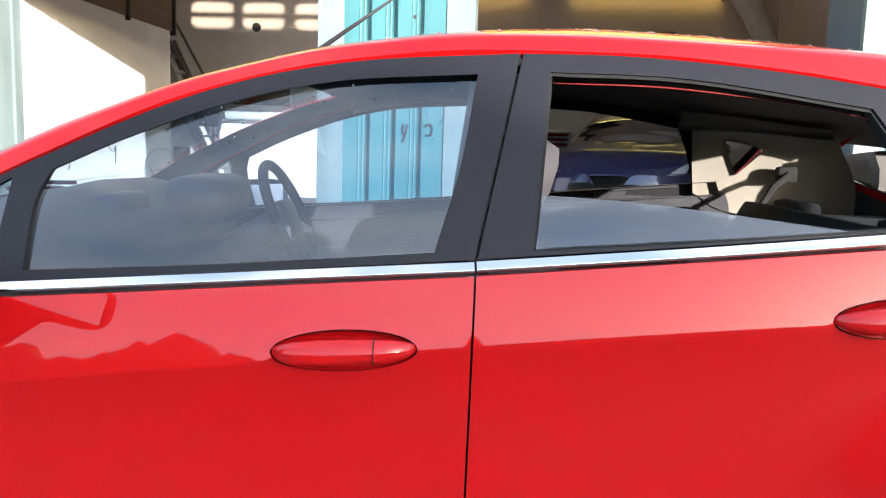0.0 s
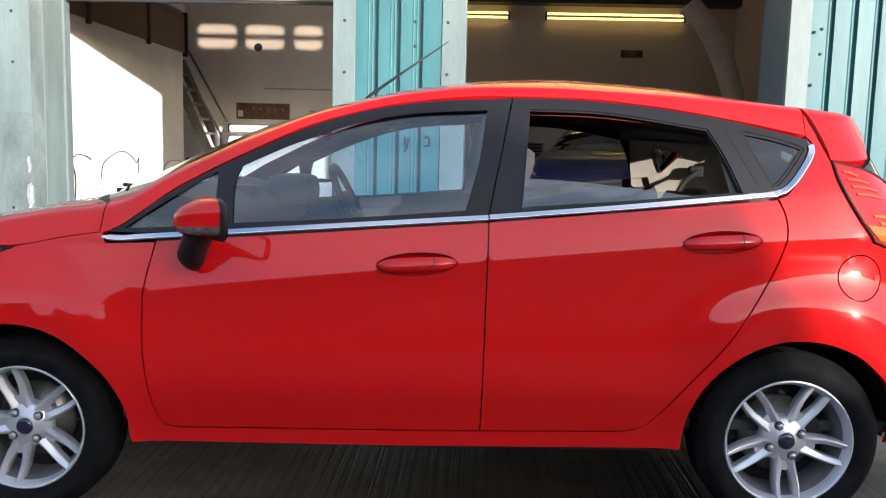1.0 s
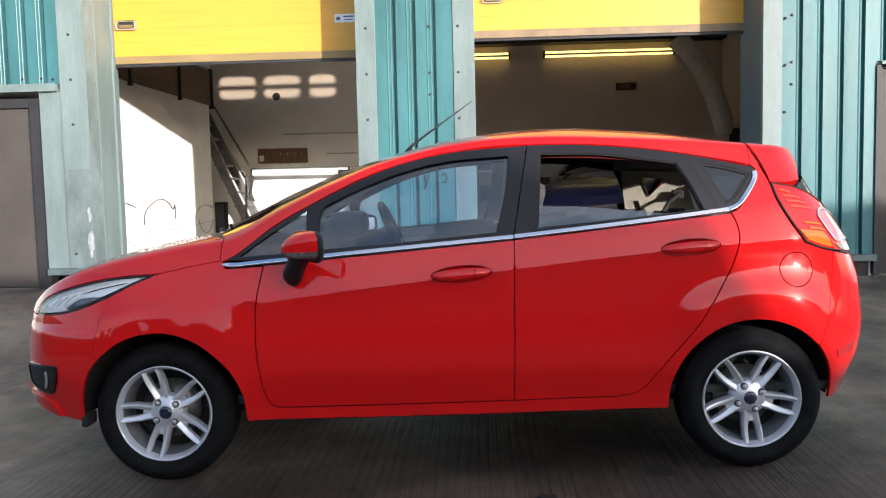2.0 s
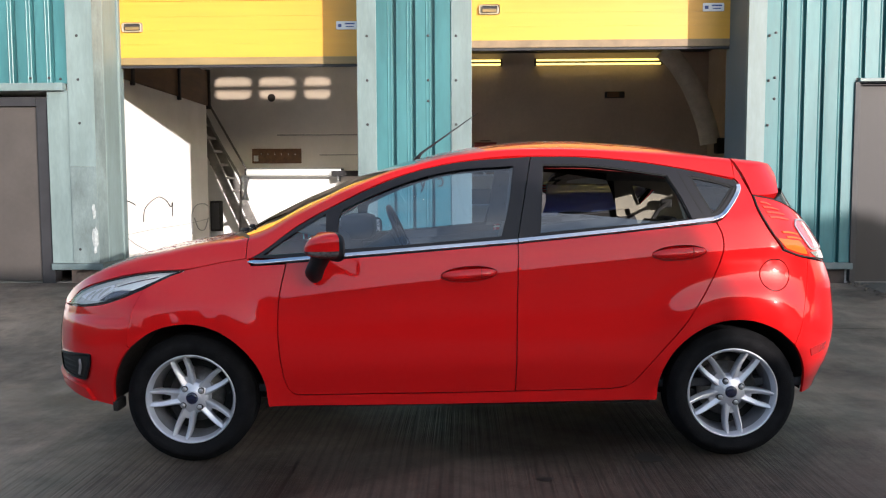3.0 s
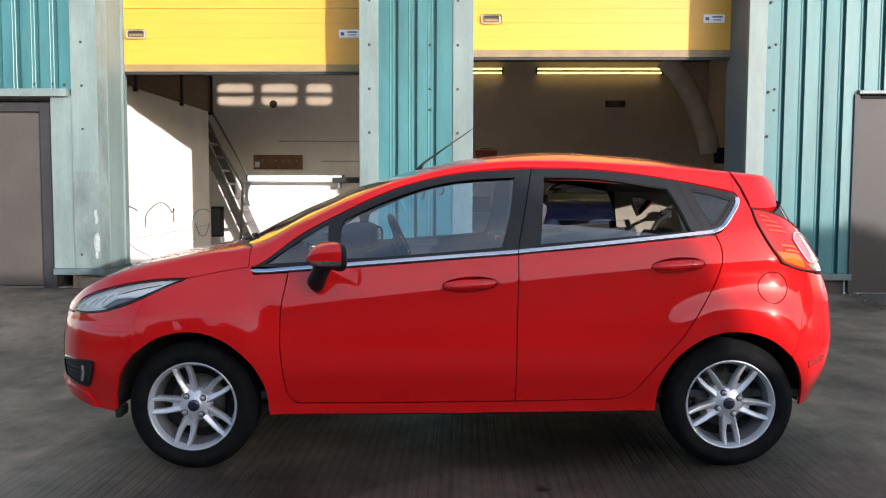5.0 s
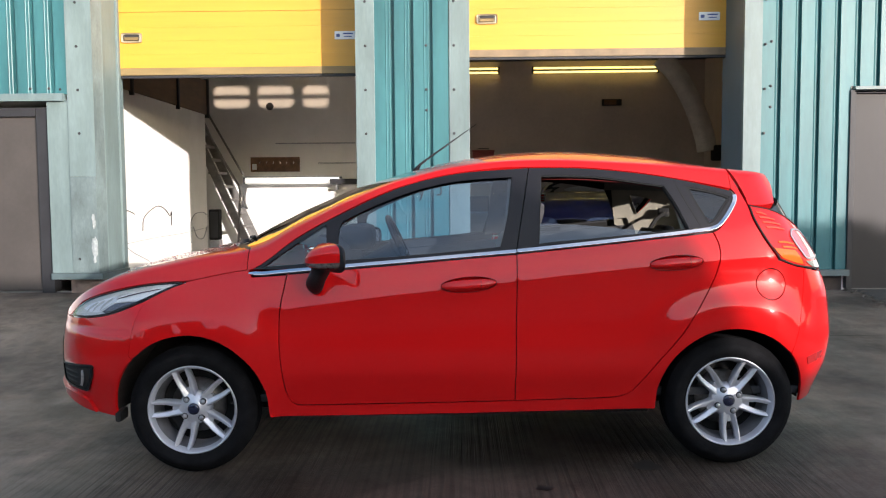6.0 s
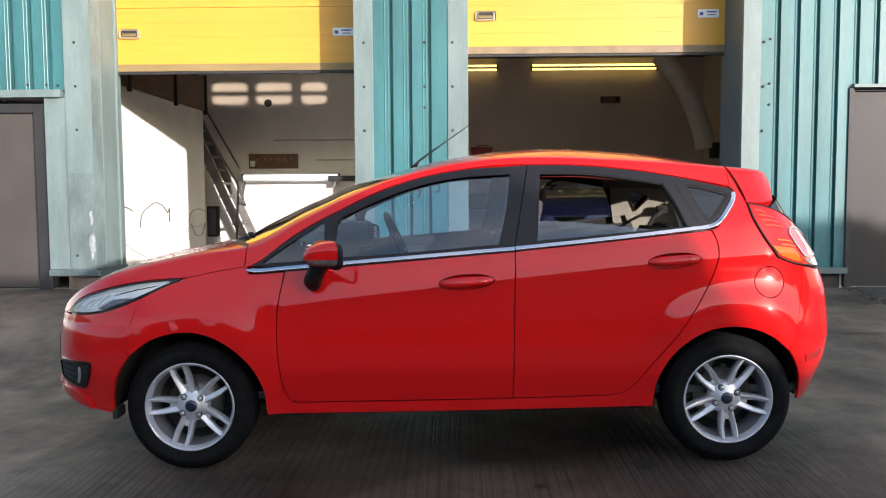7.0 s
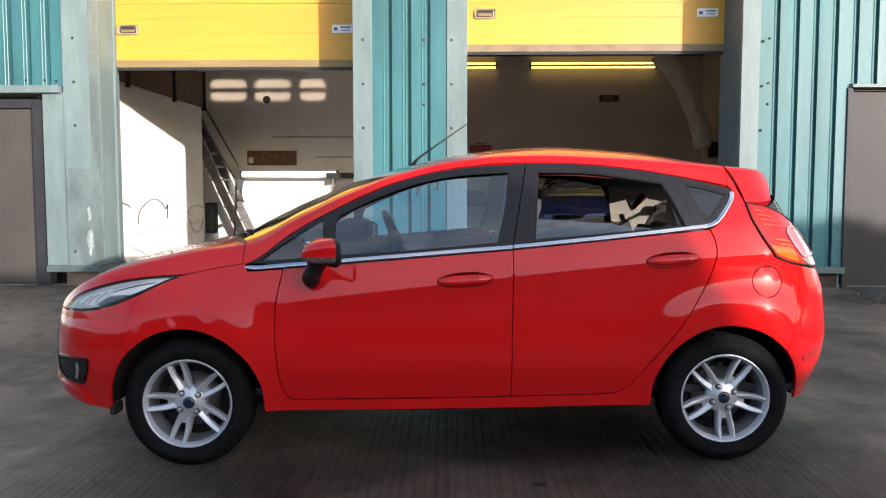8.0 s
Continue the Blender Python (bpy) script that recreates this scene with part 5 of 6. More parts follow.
        part("lamp_edge", skin(outline([(-1.64, 0.736), (-1.50, 0.781), (-1.38, 0.834), (-1.27, 0.882)], [(-1.27, 0.882), (-1.34, 0.8615), (-1.50, 0.7945), (-1.64, 0.7475)]), [], -0.003, side, step=0.02, rim=0.01), LINER, lamp, "black lower edge")
        tail = part("tail_lamp", skin(TAIL, [], 0.004, side, step=0.02), RED_LENS, car, "red and amber tail lamp")
        part("lamp_gasket", skin(TAIL, [grow(TAIL, -0.0055)], 0.006, side, step=0.02, rim=0.008), LINER, tail, "black edge of the lamp")
        part("turn_lens", skin(outline([(1.428, 1.000), (1.446, 0.975), (1.466, 0.956)], [(1.466, 0.956), (1.54, 0.930), (1.58, 0.922)], [(1.58, 0.922), (1.565, 0.95), (1.535, 0.985)], [(1.535, 0.985), (1.428, 1.000)]), [], 0.0075, side, step=0.02, rim=0.004), AMBER, tail)
        ring = outline([(1.522, 1.050), (1.538, 1.078), (1.60, 1.072), (1.675, 1.028)], [(1.685, 1.025), (1.738, 0.965), (1.738, 0.945)], [(1.738, 0.945), (1.66, 0.938), (1.60, 0.945), (1.555, 0.995), (1.522, 1.050)])
        clear = part("reverse_lens", skin(ring, [grow(ring, -0.008)], 0.0095, side, step=0.02, rim=0.006), METAL, tail, "bright ring round the clear lens")
        part("fog_lens", skin(grow(ring, -0.008), [], 0.0075, side, step=0.02, rim=0.003), PINK, clear, "pale red inner lens")
        part("clear_lens", skin(outline([(1.595, 0.933), (1.66, 0.930), (1.733, 0.936)], [(1.733, 0.934), (1.722, 0.905), (1.710, 0.893)], [(1.710, 0.893), (1.64, 0.905), (1.595, 0.933)]), [], 0.008, side, step=0.02, rim=0.004), LENS_SMOKE, clear, "clear reversing lens")
        for i in (0, 1, 2, 3, 6, 7):
            za, xa = 1.165 - 0.0225 * i, 1.362 + 0.0105 * i + 0.0007 * i * i
            ln = (0.050, 0.075, 0.090, 0.095, 0, 0, 0.085, 0.080)[i]
            part("lamp_rib", skin(outline([(xa, za), (xa + ln * 0.5, za - 0.004), (xa + ln, za - 0.015)], [(xa + ln, za - 0.015), (xa + ln, za - 0.021)], [(xa + ln, za - 0.021), (xa + ln * 0.5, za - 0.012), (xa + 0.004, za - 0.0085)]), [], 0.0075, side, step=0.02, rim=0.003), RIB if i < 5 else AMBER, tail)
        door_mirror(car, side, paint)
        for hx, hr in ((HUB_F, 0.365), (HUB_R, 0.357)):
            bm = bmesh.new()
            rows = []
            for y in (0.80, 0.70, 0.50):
                rows.append([bm.verts.new((hx + hr * math.cos(radians(a)), side * min(y, half_width(hx + (hr + 0.02) * math.cos(radians(a)), HUB_Z + hr * math.sin(radians(a))) - 0.02), HUB_Z + hr * math.sin(radians(a)))) for a in range(-2, 187, 8)])
            for p, q2 in zip(rows, rows[1:]):
                for i in range(len(p) - 1):
                    bm.faces.new((p[i], p[i + 1], q2[i + 1], q2[i]))
            bm.faces.new(rows[-1])
            part("arch_liner", bm, LINER, car)
        build_wheel(car, HUB_F, side, -36)
        build_wheel(car, HUB_R, side, 157)

    def both(poly, holes=(), off=0.0, **kw):
        bm = skin(poly, list(holes), off, -1, **kw)
        return skin(poly, list(holes), off, 1, bm=bm, **kw)
    b = part("front_bumper", both(BUMPER_F), paint, car)
    for side in (-1, 1):
        fog = part("fog_lamp_housing", skin(FOG, [], 0.002, side, rim=0.01), LINER, b, "black fog lamp insert with chrome edge")
        part("fog_bezel", skin(FOG, [grow(FOG, -0.011)], 0.009, side, step=0.02, rim=0.012), GLOSS_BLACK, fog, "gloss black bezel")
        part("chrome_blade", skin(outline([(-1.768, 0.474), (-1.754, 0.478)], [(-1.754, 0.478), (-1.752, 0.440), (-1.768, 0.400)], [(-1.768, 0.400), (-1.784, 0.400)], [(-1.784, 0.400), (-1.771, 0.436), (-1.768, 0.474)]), [], 0.012, side, step=0.01, rim=0.010), CHROME, fog, "curved chrome blade")
        for z in (0.408, 0.432, 0.456):
            part("louvre", strip([(-1.92, z + 0.004), (-1.86, z + 0.002), (-1.80, z)], 0.0035, side, 0.005, 0.002), LINER, fog)
        part("splitter", skin(outline([(-1.70, 0.279), (-1.78, 0.295), (-1.90, 0.325), (-2.035, 0.347)], [(-2.035, 0.347), (-2.04, 0.375)], [(-2.04, 0.375), (-1.9, 0.366), (-1.80, 0.355), (-1.74, 0.335)], [(-1.74, 0.335), (-1.70, 0.279)]), [], 0.020, side, rim=0.03), paint, b)
    for side in (-1, 1):
        part("arch_flap", box(-1.612, -1.583, side * 0.74 - 0.05, side * 0.74 + 0.05, 0.232, 0.285, 0.012), LINER, b)
    part("grille", both(outline([(-2.062, 0.36), (-2.0, 0.355), (-1.99, 0.36)], [(-1.99, 0.36), (-2.0, 0.56), (-2.005, 0.585)], [(-2.005, 0.585), (-2.066, 0.585), (-2.066, 0.36)]), [], 0.004), LINER, b, "black radiator grille")
    b = part("rear_bumper", both(BUMPER_R), paint, car)
    for side in (-1, 1):
        part("rear_reflector", skin(outline([(1.60, 0.490), (1.65, 0.502), (1.71, 0.510)], [(1.71, 0.510), (1.70, 0.474)], [(1.70, 0.474), (1.65, 0.462), (1.61, 0.455)], [(1.61, 0.455), (1.60, 0.490)]), [], 0.003, side, step=0.02, rim=0.004), DARK_RED, b, "dark red reflector")
    for side in (-1, 1):
        part("tailgate", skin(TAILGATE, side=side), paint, car)
    part("tailgate_lining", both(outline([(1.60, 0.42), (1.80, 0.42)], [(1.80, 0.42), (1.86, 0.62), (1.81, 0.93), (1.735, 1.03)], [(1.735, 1.03), (1.68, 1.04), (1.60, 0.95)], [(1.60, 0.95), (1.60, 0.42)]), off=-0.03, rim=0), CABIN, car)
    for side in (-1, 1):
        g = part("hatch_glass", skin(HATCH_GLASS, [], -0.01, side, rim=0), REAR_GLASS, car)
        if side < 0 or not full:
            part("glass_backing", skin(HATCH_GLASS, [], -0.03, side, rim=0), LINER, g)
    bm = box(-1.55, 1.5, -0.60, 0.60, 0.24, 0.30, 0.02)
    add_box(bm, -0.86, 0.88, -0.755, 0.755, 0.235, 0.275, 0.01)
    add_box(bm, -1.86, -1.62, -0.5, 0.5, 0.36, 0.70, 0.03)
    add_box(bm, 1.6, 1.70, -0.5, 0.5, 0.40, 0.80, 0.03)
    add_box(bm, -1.6, -0.9, -0.48, 0.48, 0.28, 0.80, 0.03)
    part("underbody", bm, LINER, car)
    cabin(car, full)
    return car


def mirror_bm(bm):
    for v in bm.verts:
        v.co.y *= -1
    bmesh.ops.reverse_faces(bm, faces=bm.faces)
    return bm


LINING = material("headlining", (0.16, 0.155, 0.145), 0.95, var=0.1, scale=10, bump=0.2, bump_scale=300)
DARK_RED = material("reflector_red", (0.30, 0.006, 0.006), 0.2, coat=1.0)


def seat(parent, x, y, w=0.50, h=0.60, recline=16, head=True):
    s = new("seat")
    s.parent = parent
    s.matrix_basis = pose(x, y, 0.34)
    part("cushion", box(-0.25, 0.25, -w / 2, w / 2, 0.0, 0.20, 0.06), FABRIC, s, smooth=True)
    back = box(-0.06, 0.07, -w / 2, w / 2, 0.0, h, 0.055, Matrix.Translation((0.20, 0, 0.12)) @ Matrix.Rotation(radians(recline), 4, "Y"))
    b = part("backrest", back, FABRIC, s, smooth=True)
    if head:
        m = Matrix.Translation((0.20, 0, 0.12)) @ Matrix.Rotation(radians(recline), 4, "Y")
        part("headrest", box(-0.05, 0.05, -0.13, 0.13, h + 0.05, h + 0.20, 0.045, m), FABRIC, b, smooth=True)
        for dy in (-0.06, 0.06):
            part("headrest_post", tube([m @ Vector((0, dy, h - 0.03)), m @ Vector((0, dy, h + 0.07))], 0.007, 8), CHROME, b)
    return s


def cabin(car, full):
    bm = box(-0.95, 1.62, -0.72, 0.72, 0.30, 0.34, 0.01)
    part("cabin_floor", bm, CABIN, car)
    # dashboard: a swept profile from the windscreen's foot to the binnacle
    prof = [(-1.08, 1.005), (-0.95, 1.045), (-0.80, 1.055), (-0.70, 1.030), (-0.62, 0.965), (-0.60, 0.88), (-0.64, 0.80), (-0.60, 0.70), (-0.66, 0.55), (-0.95, 0.40)]
    bm = bmesh.new()
    rows = []
    for y in steps(16, -0.68, 0.68):
        lift = 0.03 * math.exp(-((y - 0.36) / 0.18) ** 2) + 0.015 * math.exp(-(y / 0.2) ** 2)
        rows.append([bm.verts.new((x + 0.10 * (y / 0.74) ** 2 * (1 if x < -0.9 else 0.2), y, z + (lift if z > 0.9 else 0))) for x, z in prof])
    for p, q in zip(rows, rows[1:]):
        for i in range(len(prof) - 1):
            bm.faces.new((p[i], p[i + 1], q[i + 1], q[i])).smooth = True
    d = part("dashboard", bm, CABIN, car, "dark grey moulded dashboard")
    part("binnacle", box(-0.68, -0.48, 0.20, 0.52, 0.95, 1.10, 0.055), CABIN, d, smooth=True)
    part("centre_screen", box(-0.76, -0.66, -0.10, 0.10, 0.99, 1.062, 0.03), CABIN, d, smooth=True)
    part("centre_console", box(-0.65, 0.35, -0.12, 0.12, 0.34, 0.62, 0.04), CABIN, car, smooth=True)
    # steering wheel on the far side
    w = new("steering_wheel")
    w.parent = car
    w.matrix_basis = pose(-0.325, 0.36, 0.968, 0, 0, 0) @ Matrix.Rotation(radians(-24), 4, "Y") @ Matrix.Rotation(radians(-90), 4, "Z")
    part("wheel_rim", tube([(0.182 * math.cos(a), 0, 0.182 * math.sin(a)) for a in steps(40, 0, 2 * math.pi)], 0.0165, 12), TRIM, w, smooth=True)
    part("wheel_boss", box(-0.085, 0.085, -0.05, 0.015, -0.065, 0.065, 0.03), CABIN, w, smooth=True)
    for a in (200, 340, 270):
        part("wheel_spoke", tube([(0.05 * math.cos(radians(a)), -0.01, 0.05 * math.sin(radians(a))), (0.175 * math.cos(radians(a)), 0, 0.175 * math.sin(radians(a)))], 0.014, 8), ALLOY if a != 270 else TRIM, w, smooth=True)
    part("steering_column", tube([(0, -0.02, 0), (0, -0.25, -0.02)], 0.05, 12), CABIN, w, smooth=True)
    seat(car, -0.02, -0.36)
    seat(car, -0.02, 0.36)
    part("rear_bench", box(0.62, 1.08, -0.62, 0.62, 0.45, 0.64, 0.06), FABRIC, car, smooth=True)
    bm = box(-0.06, 0.07, -0.60, 0.60, 0.0, 0.52, 0.05, Matrix.Translation((1.04, 0, 0.55)) @ Matrix.Rotation(radians(20), 4, "Y"))
    part("rear_backrest", bm, FABRIC, car, smooth=True)
    for y in (-0.34, 0.34):
        part("rear_headrest", box(1.21, 1.29, y - 0.12, y + 0.12, 0.975, 1.065, 0.035), FABRIC, car, smooth=True)
    part("parcel_shelf", box(1.26, 1.66, -0.58, 0.58, 0.985, 1.005, 0.006), CABIN, car)
    # inner pillar covers
    for side in (-1, 1):
        light = outline([(1.125, 1.268), (1.150, 1.21), (1.185, 1.145)], [(1.185, 1.145), (1.272, 1.236)], [(1.272, 1.236), (1.20, 1.255), (1.125, 1.268)]) if side > 0 else grow(QUARTER_WINDOW, -0.004)
        part("rear_pillar_cover", skin(outline([(1.045, 1.075), (1.02, 1.20), (1.0, 1.31)], [(1.0, 1.31), (1.20, 1.305), (1.50, 1.285)], [(1.50, 1.285), (1.585, 1.13), (1.625, 0.98)], [(1.625, 0.98), (1.2, 1.0), (1.045, 1.075)]), [light], -0.05, side, rim=0.02), CREAM, car, "cream plastic pillar cover")
        if side > 0:
            part("side_lining", skin(outline([(0.95, 1.306), (1.2, 1.300), (1.50, 1.280)], [(1.50, 1.280), (1.48, 1.315)], [(1.48, 1.315), (1.2, 1.345), (0.95, 1.37)], [(0.95, 1.37), (0.95, 1.306)]), [], -0.056, side, rim=0.01), LINING, car)
        part("window_reveal", skin(grow(REAR_WINDOW, 0.035), [grow(REAR_WINDOW, 0.001)], -0.024, side, rim=0.02), LINER, car, "black inner window edge")
        reel = part("belt_reel", box(1.30, 1.37, side * 0.665 - 0.02, side * 0.665 + 0.02, 1.105, 1.160, 0.012), LINER, car, "black seat-belt guide", True)
        part("seat_belt", tube([(1.34, side * 0.645, 1.135), (1.27, side * 0.60, 1.09), (1.20, side * 0.52, 1.02)], 0.012, 6), LINER, reel)
        part("centre_pillar_cover", skin(outline([(0.20, 1.02), (0.245, 1.37)], [(0.36, 1.37), (0.34, 1.03)]), [], -0.04, side, rim=0.02), LINING, car)
    part("interior_mirror", box(-0.50, -0.47, -0.11, 0.11, 1.245, 1.305, 0.014), CABIN, car, smooth=True)


car = build_car("red_hatchback", "glossy red five-door hatchback car parked on the yard", PAINT)
c0 = Vector((0, 0, 0.011)) + Matrix.Rotation(radians(1.5), 3, "Z") @ Vector((0, 0.78, 0))
car.matrix_basis = pose(*c0, 0, -0.5, 1.5)
# roof aerial
part("aerial", tube([(-0.222, 0, 1.395), (-0.19, 0, 1.437), (-0.10, 0, 1.50), (0.12, 0, 1.650)], [0.016, 0.007, 0.0055, 0.0018], 8), TRIM, car, "black rod aerial", True)
for dy in (0.0, 0.62):
    w = part("wiper", tube([(-1.165 + 0.02 * dy, -0.08 + dy, 1.026), (-1.10 - 0.04 * dy, -0.32 + dy, 1.046), (-1.03 - 0.10 * dy, -0.50 + dy, 1.056 - 0.02 * dy)], [0.014, 0.010, 0.007], 8), TRIM, car, smooth=True)
    part("wiper_blade", tube([(-1.13, -0.04 + dy, 1.050), (-1.05 - 0.05 * dy, -0.34 + dy, 1.066), (-0.995 - 0.14 * dy, -0.53 + dy, 1.076 - 0.03 * dy)], 0.0075, 6), LINER, w)

# ---- unseen, added hedges that shade the yard from behind, with a gap between them ----
HEDGE = material("dark_hedge", (0.035, 0.045, 0.022), 0.8, var=0.6, scale=2.5, bump=1.0, bump_scale=18, fine=0.4)


def hedge(x0, x1, y, top, along_y=False, step=0.35, thick=0.9):
    """Dense hedge with an uneven top and face."""
    bm, rows, n = bmesh.new(), [], int((x1 - x0) / step)
    for i in range(n + 1):
        x = x0 + (x1 - x0) * i / n
        h = top(x)
        col = []
        for k in range(12):
            t = k / 11
            side = -0.5 + smoothstep(0.42, 0.58, t)
            z = h * min(1.0, 2.3 * min(t, 1 - t))
            j = 0.22 * noise.noise((x * 1.1, z * 1.3, y + 9 * t)) + 0.12 * noise.noise((x * 3.1, z * 3.3, y + 5 * t))
            rough = 0.30 * noise.noise((x * 1.7, y, 3.0)) + 0.16 * noise.noise((x * 5.1, y, 7.0))
            if not along_y and x < -2.0:
                rough += smoothstep(-2.0, -4.0, x) * (1.2 * noise.noise((x * 0.55, y, 1.0)) + 0.5 * noise.noise((x * 1.9, y, 2.0)) + 0.3 * noise.noise((x * 6.0, y, 4.0)) + 0.5)
            zz = max(-0.1, z + (rough if z > 0.8 * h else 0) - 0.1)
            p = (x, y - thick * side + j) if not along_y else (y - thick * side + j, x)
            col.append(bm.verts.new((*p, zz)))
        rows.append(col)
    for p, q in zip(rows, rows[1:]):
        for k in range(11):
            bm.faces.new((p[k], p[k + 1], q[k + 1], q[k])).smooth = True
    bm.faces.new(rows[0])
    bm.faces.new(rows[-1][::-1])
    return tagged(mesh_object("unseen_hedge", bm, HEDGE), "dense dark evergreen hedge, unseen, added to shade the yard", "hedge", kind="structure")


hedge(-18, 34, -10.3, curve([(-18, 2.9), (5.2, 3.1), (5.6, 3.22), (7.5, 3.22), (7.95, 3.10), (8.62, 3.10), (8.90, 2.45), (10.3, 2.45), (12.0, 3.66), (34, 3.62)]), step=0.12)
# more unseen hedges, added to close the horizon in the car's reflections
hedge(10, 70, -34.0, lambda x: 4.9, step=1.0)
hedge(-10, 4.5, -18.0, lambda x: 2.9, True)
hedge(-10, 4.5, 34.0, lambda x: 2.9, True)

# ---- things inside the unit ----
DUCT = material("duct_cloth", (0.55, 0.52, 0.47), 0.7, var=0.2, scale=6)
blue = build_car("blue_hatchback", "dark blue hatchback car parked nose-out in the bay", BLUE_PAINT, False)
blue.matrix_basis = pose(2.15, 9.0, FLOOR_Z + 0.005, 0, 0, 70)


def fluorescent(x0, x1, z, label, mat, tubes=1):
    """Batten fitting with bare tubes, its back on the back wall."""
    f = thing("fluorescent_light", label, "light", "fluorescent lights")
    y = BACK_Y - 0.065
    tube_gap = 0.04 if tubes > 1 else 0.085
    part("batten", box(x0, x1, y, BACK_Y + 0.004, z - 0.035, z + 0.035, 0.008), METAL if tubes == 1 else DARK, f)
    for k in range(tubes):
        dz = 0.0 if tubes == 1 else (-0.037 + 0.074 * k)
        part("lamp_tube", tube([(x0 + 0.03, y - tube_gap, z + dz), (x1 - 0.03, y - tube_gap, z + dz)], 0.019 if tubes > 1 else 0.060, 14), mat, f, "lit fluorescent tube", True)
        for x in (x0 + 0.015, x1 - 0.015):
            part("tube_holder", box(x - 0.015, x + 0.015, y - 0.06 if tubes > 1 else y - 0.15, y, z + dz - tube_gap * 0.8, z + dz + tube_gap * 0.8, 0.004), DARK, f)
    if tubes == 1:
        for dz in (-0.092, 0.074):
            part("reflector_lip", box(x0, x1, y - 0.15, y + 0.02, z + dz, z + dz + 0.010, 0.003), METAL, f)
    return f


fluorescent(1.33, 3.71, 3.615, "twin fluorescent fitting, lit yellowish, high on the back wall", TUBE, 2)
fluorescent(-1.66, 0.72, 3.615, "twin fluorescent fitting, lit yellowish, high on the back wall", TUBE, 2)
fluorescent(-4.17, -2.30, 1.575, "white fluorescent batten, lit, low on the back wall", TUBE_WHITE)
tagged(mesh_object("beam", box(-1.9, RIGHT_X, BACK_Y - 0.28, BACK_Y + 0.02, 3.80, 4.15, 0.01), DARK), "dark steel beam along the back wall", "beam", kind="structure")

# timber fascia of the loft over the partition, with posts
loft = thing("loft_fascia", "brown timber fascia boards of a storage loft", "beam", kind="structure")
for y0, y1 in ((5.50, 6.78), (6.83, 8.50), (8.55, 9.92)):
    part("board", box(LEFT_X - 0.03, LEFT_X + 0.02, y0, y1, 2.655, 3.22, 0.005), TIMBER, loft)
for y in (6.805, 8.525, 9.95):
    part("post", box(LEFT_X - 0.02, LEFT_X + 0.05, y - 0.025, y + 0.03, 2.60, 3.25, 0.005), DARK, loft)
part("loft_deck", box(LEFT_X - 3.0, LEFT_X - 0.03, 5.5, 9.9, 2.66, 2.72), TIMBER, loft)
part("rail", box(LEFT_X - 0.03, LEFT_X + 0.03, 5.5, 9.92, 3.26, 3.36, 0.005), WHITE, loft)

# steep loft stair
STAIR = material("stair_steel", (0.22, 0.21, 0.20), 0.5, 0.3, var=0.4, scale=6)
stair = thing("loft_stair", "steep grey steel loft stair with a handrail", "stair")
top, foot = Vector((-4.80, 0, 2.66)), Vector((-3.72, 0, FLOOR_Z))
for y in (10.52, 11.18):
    d = (foot - top).normalized()
    n = Vector((d.z, 0, -d.x))
    bm = bmesh.new()
    q = [bm.verts.new(Vector((0, yy, 0)) + p + n * s) for yy in (y - 0.02, y + 0.02) for p, s in ((top, -0.07), (top, 0.07), (foot, 0.07), (foot, -0.07))]
    for f in ((0, 1, 2, 3), (7, 6, 5, 4), (0, 4, 5, 1), (1, 5, 6, 2), (2, 6, 7, 3), (3, 7, 4, 0)):
        bm.faces.new([q[i] for i in f])
    part("stringer", bm, STAIR, stair)
for k in range(1, 10):
    p = foot.lerp(top, k / 10)
    part("tread", box(p.x - 0.11, p.x + 0.05, 10.54, 11.16, p.z - 0.02, p.z + 0.02, 0.005), STAIR, stair)
part("handrail", tube([(-4.78, 11.18, 3.02), (-4.20, 11.18, 1.98), (-4.02, 11.18, 1.66)], 0.02, 8), STAIR, stair, smooth=True)
part("handrail", tube([(-4.62, 10.48, 2.72), (-4.20, 10.48, 1.95), (-3.92, 10.48, 1.46), (-3.90, 10.48, 1.38), (-3.95, 10.48, FLOOR_Z + 0.2)], 0.022, 8), STAIR, stair, smooth=True)

rag = bmesh.new()
rows = []
for i in range(9):
    t = i / 8
    rows.append([rag.verts.new((-3.83 + 0.10 * u + 0.03 * math.sin(5 * t + 3 * u), 10.44 + 0.03 * math.sin(9 * u + 2 * t), 1.50 - 0.42 * t - 0.05 * abs(u))) for u in steps(6, -0.6, 0.6)])
for a, b in zip(rows, rows[1:]):
    for i in range(6):
        rag.faces.new((a[i], a[i + 1], b[i + 1], b[i])).smooth = True
bmesh.ops.solidify(rag, geom=rag.faces[:], thickness=0.008)
tagged(mesh_object("rag", rag, SIGN_WHITE, True), "white cleaning rag hung on the stair rail", "cloth")

peg = thing("key_board", "brown wooden key board with a row of hooks on the wall", "board")
part("backboard", box(-4.07, -3.12, BACK_Y - 0.025, BACK_Y + 0.003, 1.75, 2.03, 0.004), TIMBER, peg)
for k in range(6):
    part("hook", tube([(-3.88 + 0.13 * k, BACK_Y - 0.02, 1.93), (-3.88 + 0.13 * k, BACK_Y - 0.06, 1.915), (-3.88 + 0.13 * k, BACK_Y - 0.06, 1.94)], 0.008, 6), CHROME, peg)
part("note", box(-4.04, -3.95, BACK_Y - 0.028, BACK_Y - 0.024, 1.79, 1.90), SIGN_WHITE, peg)

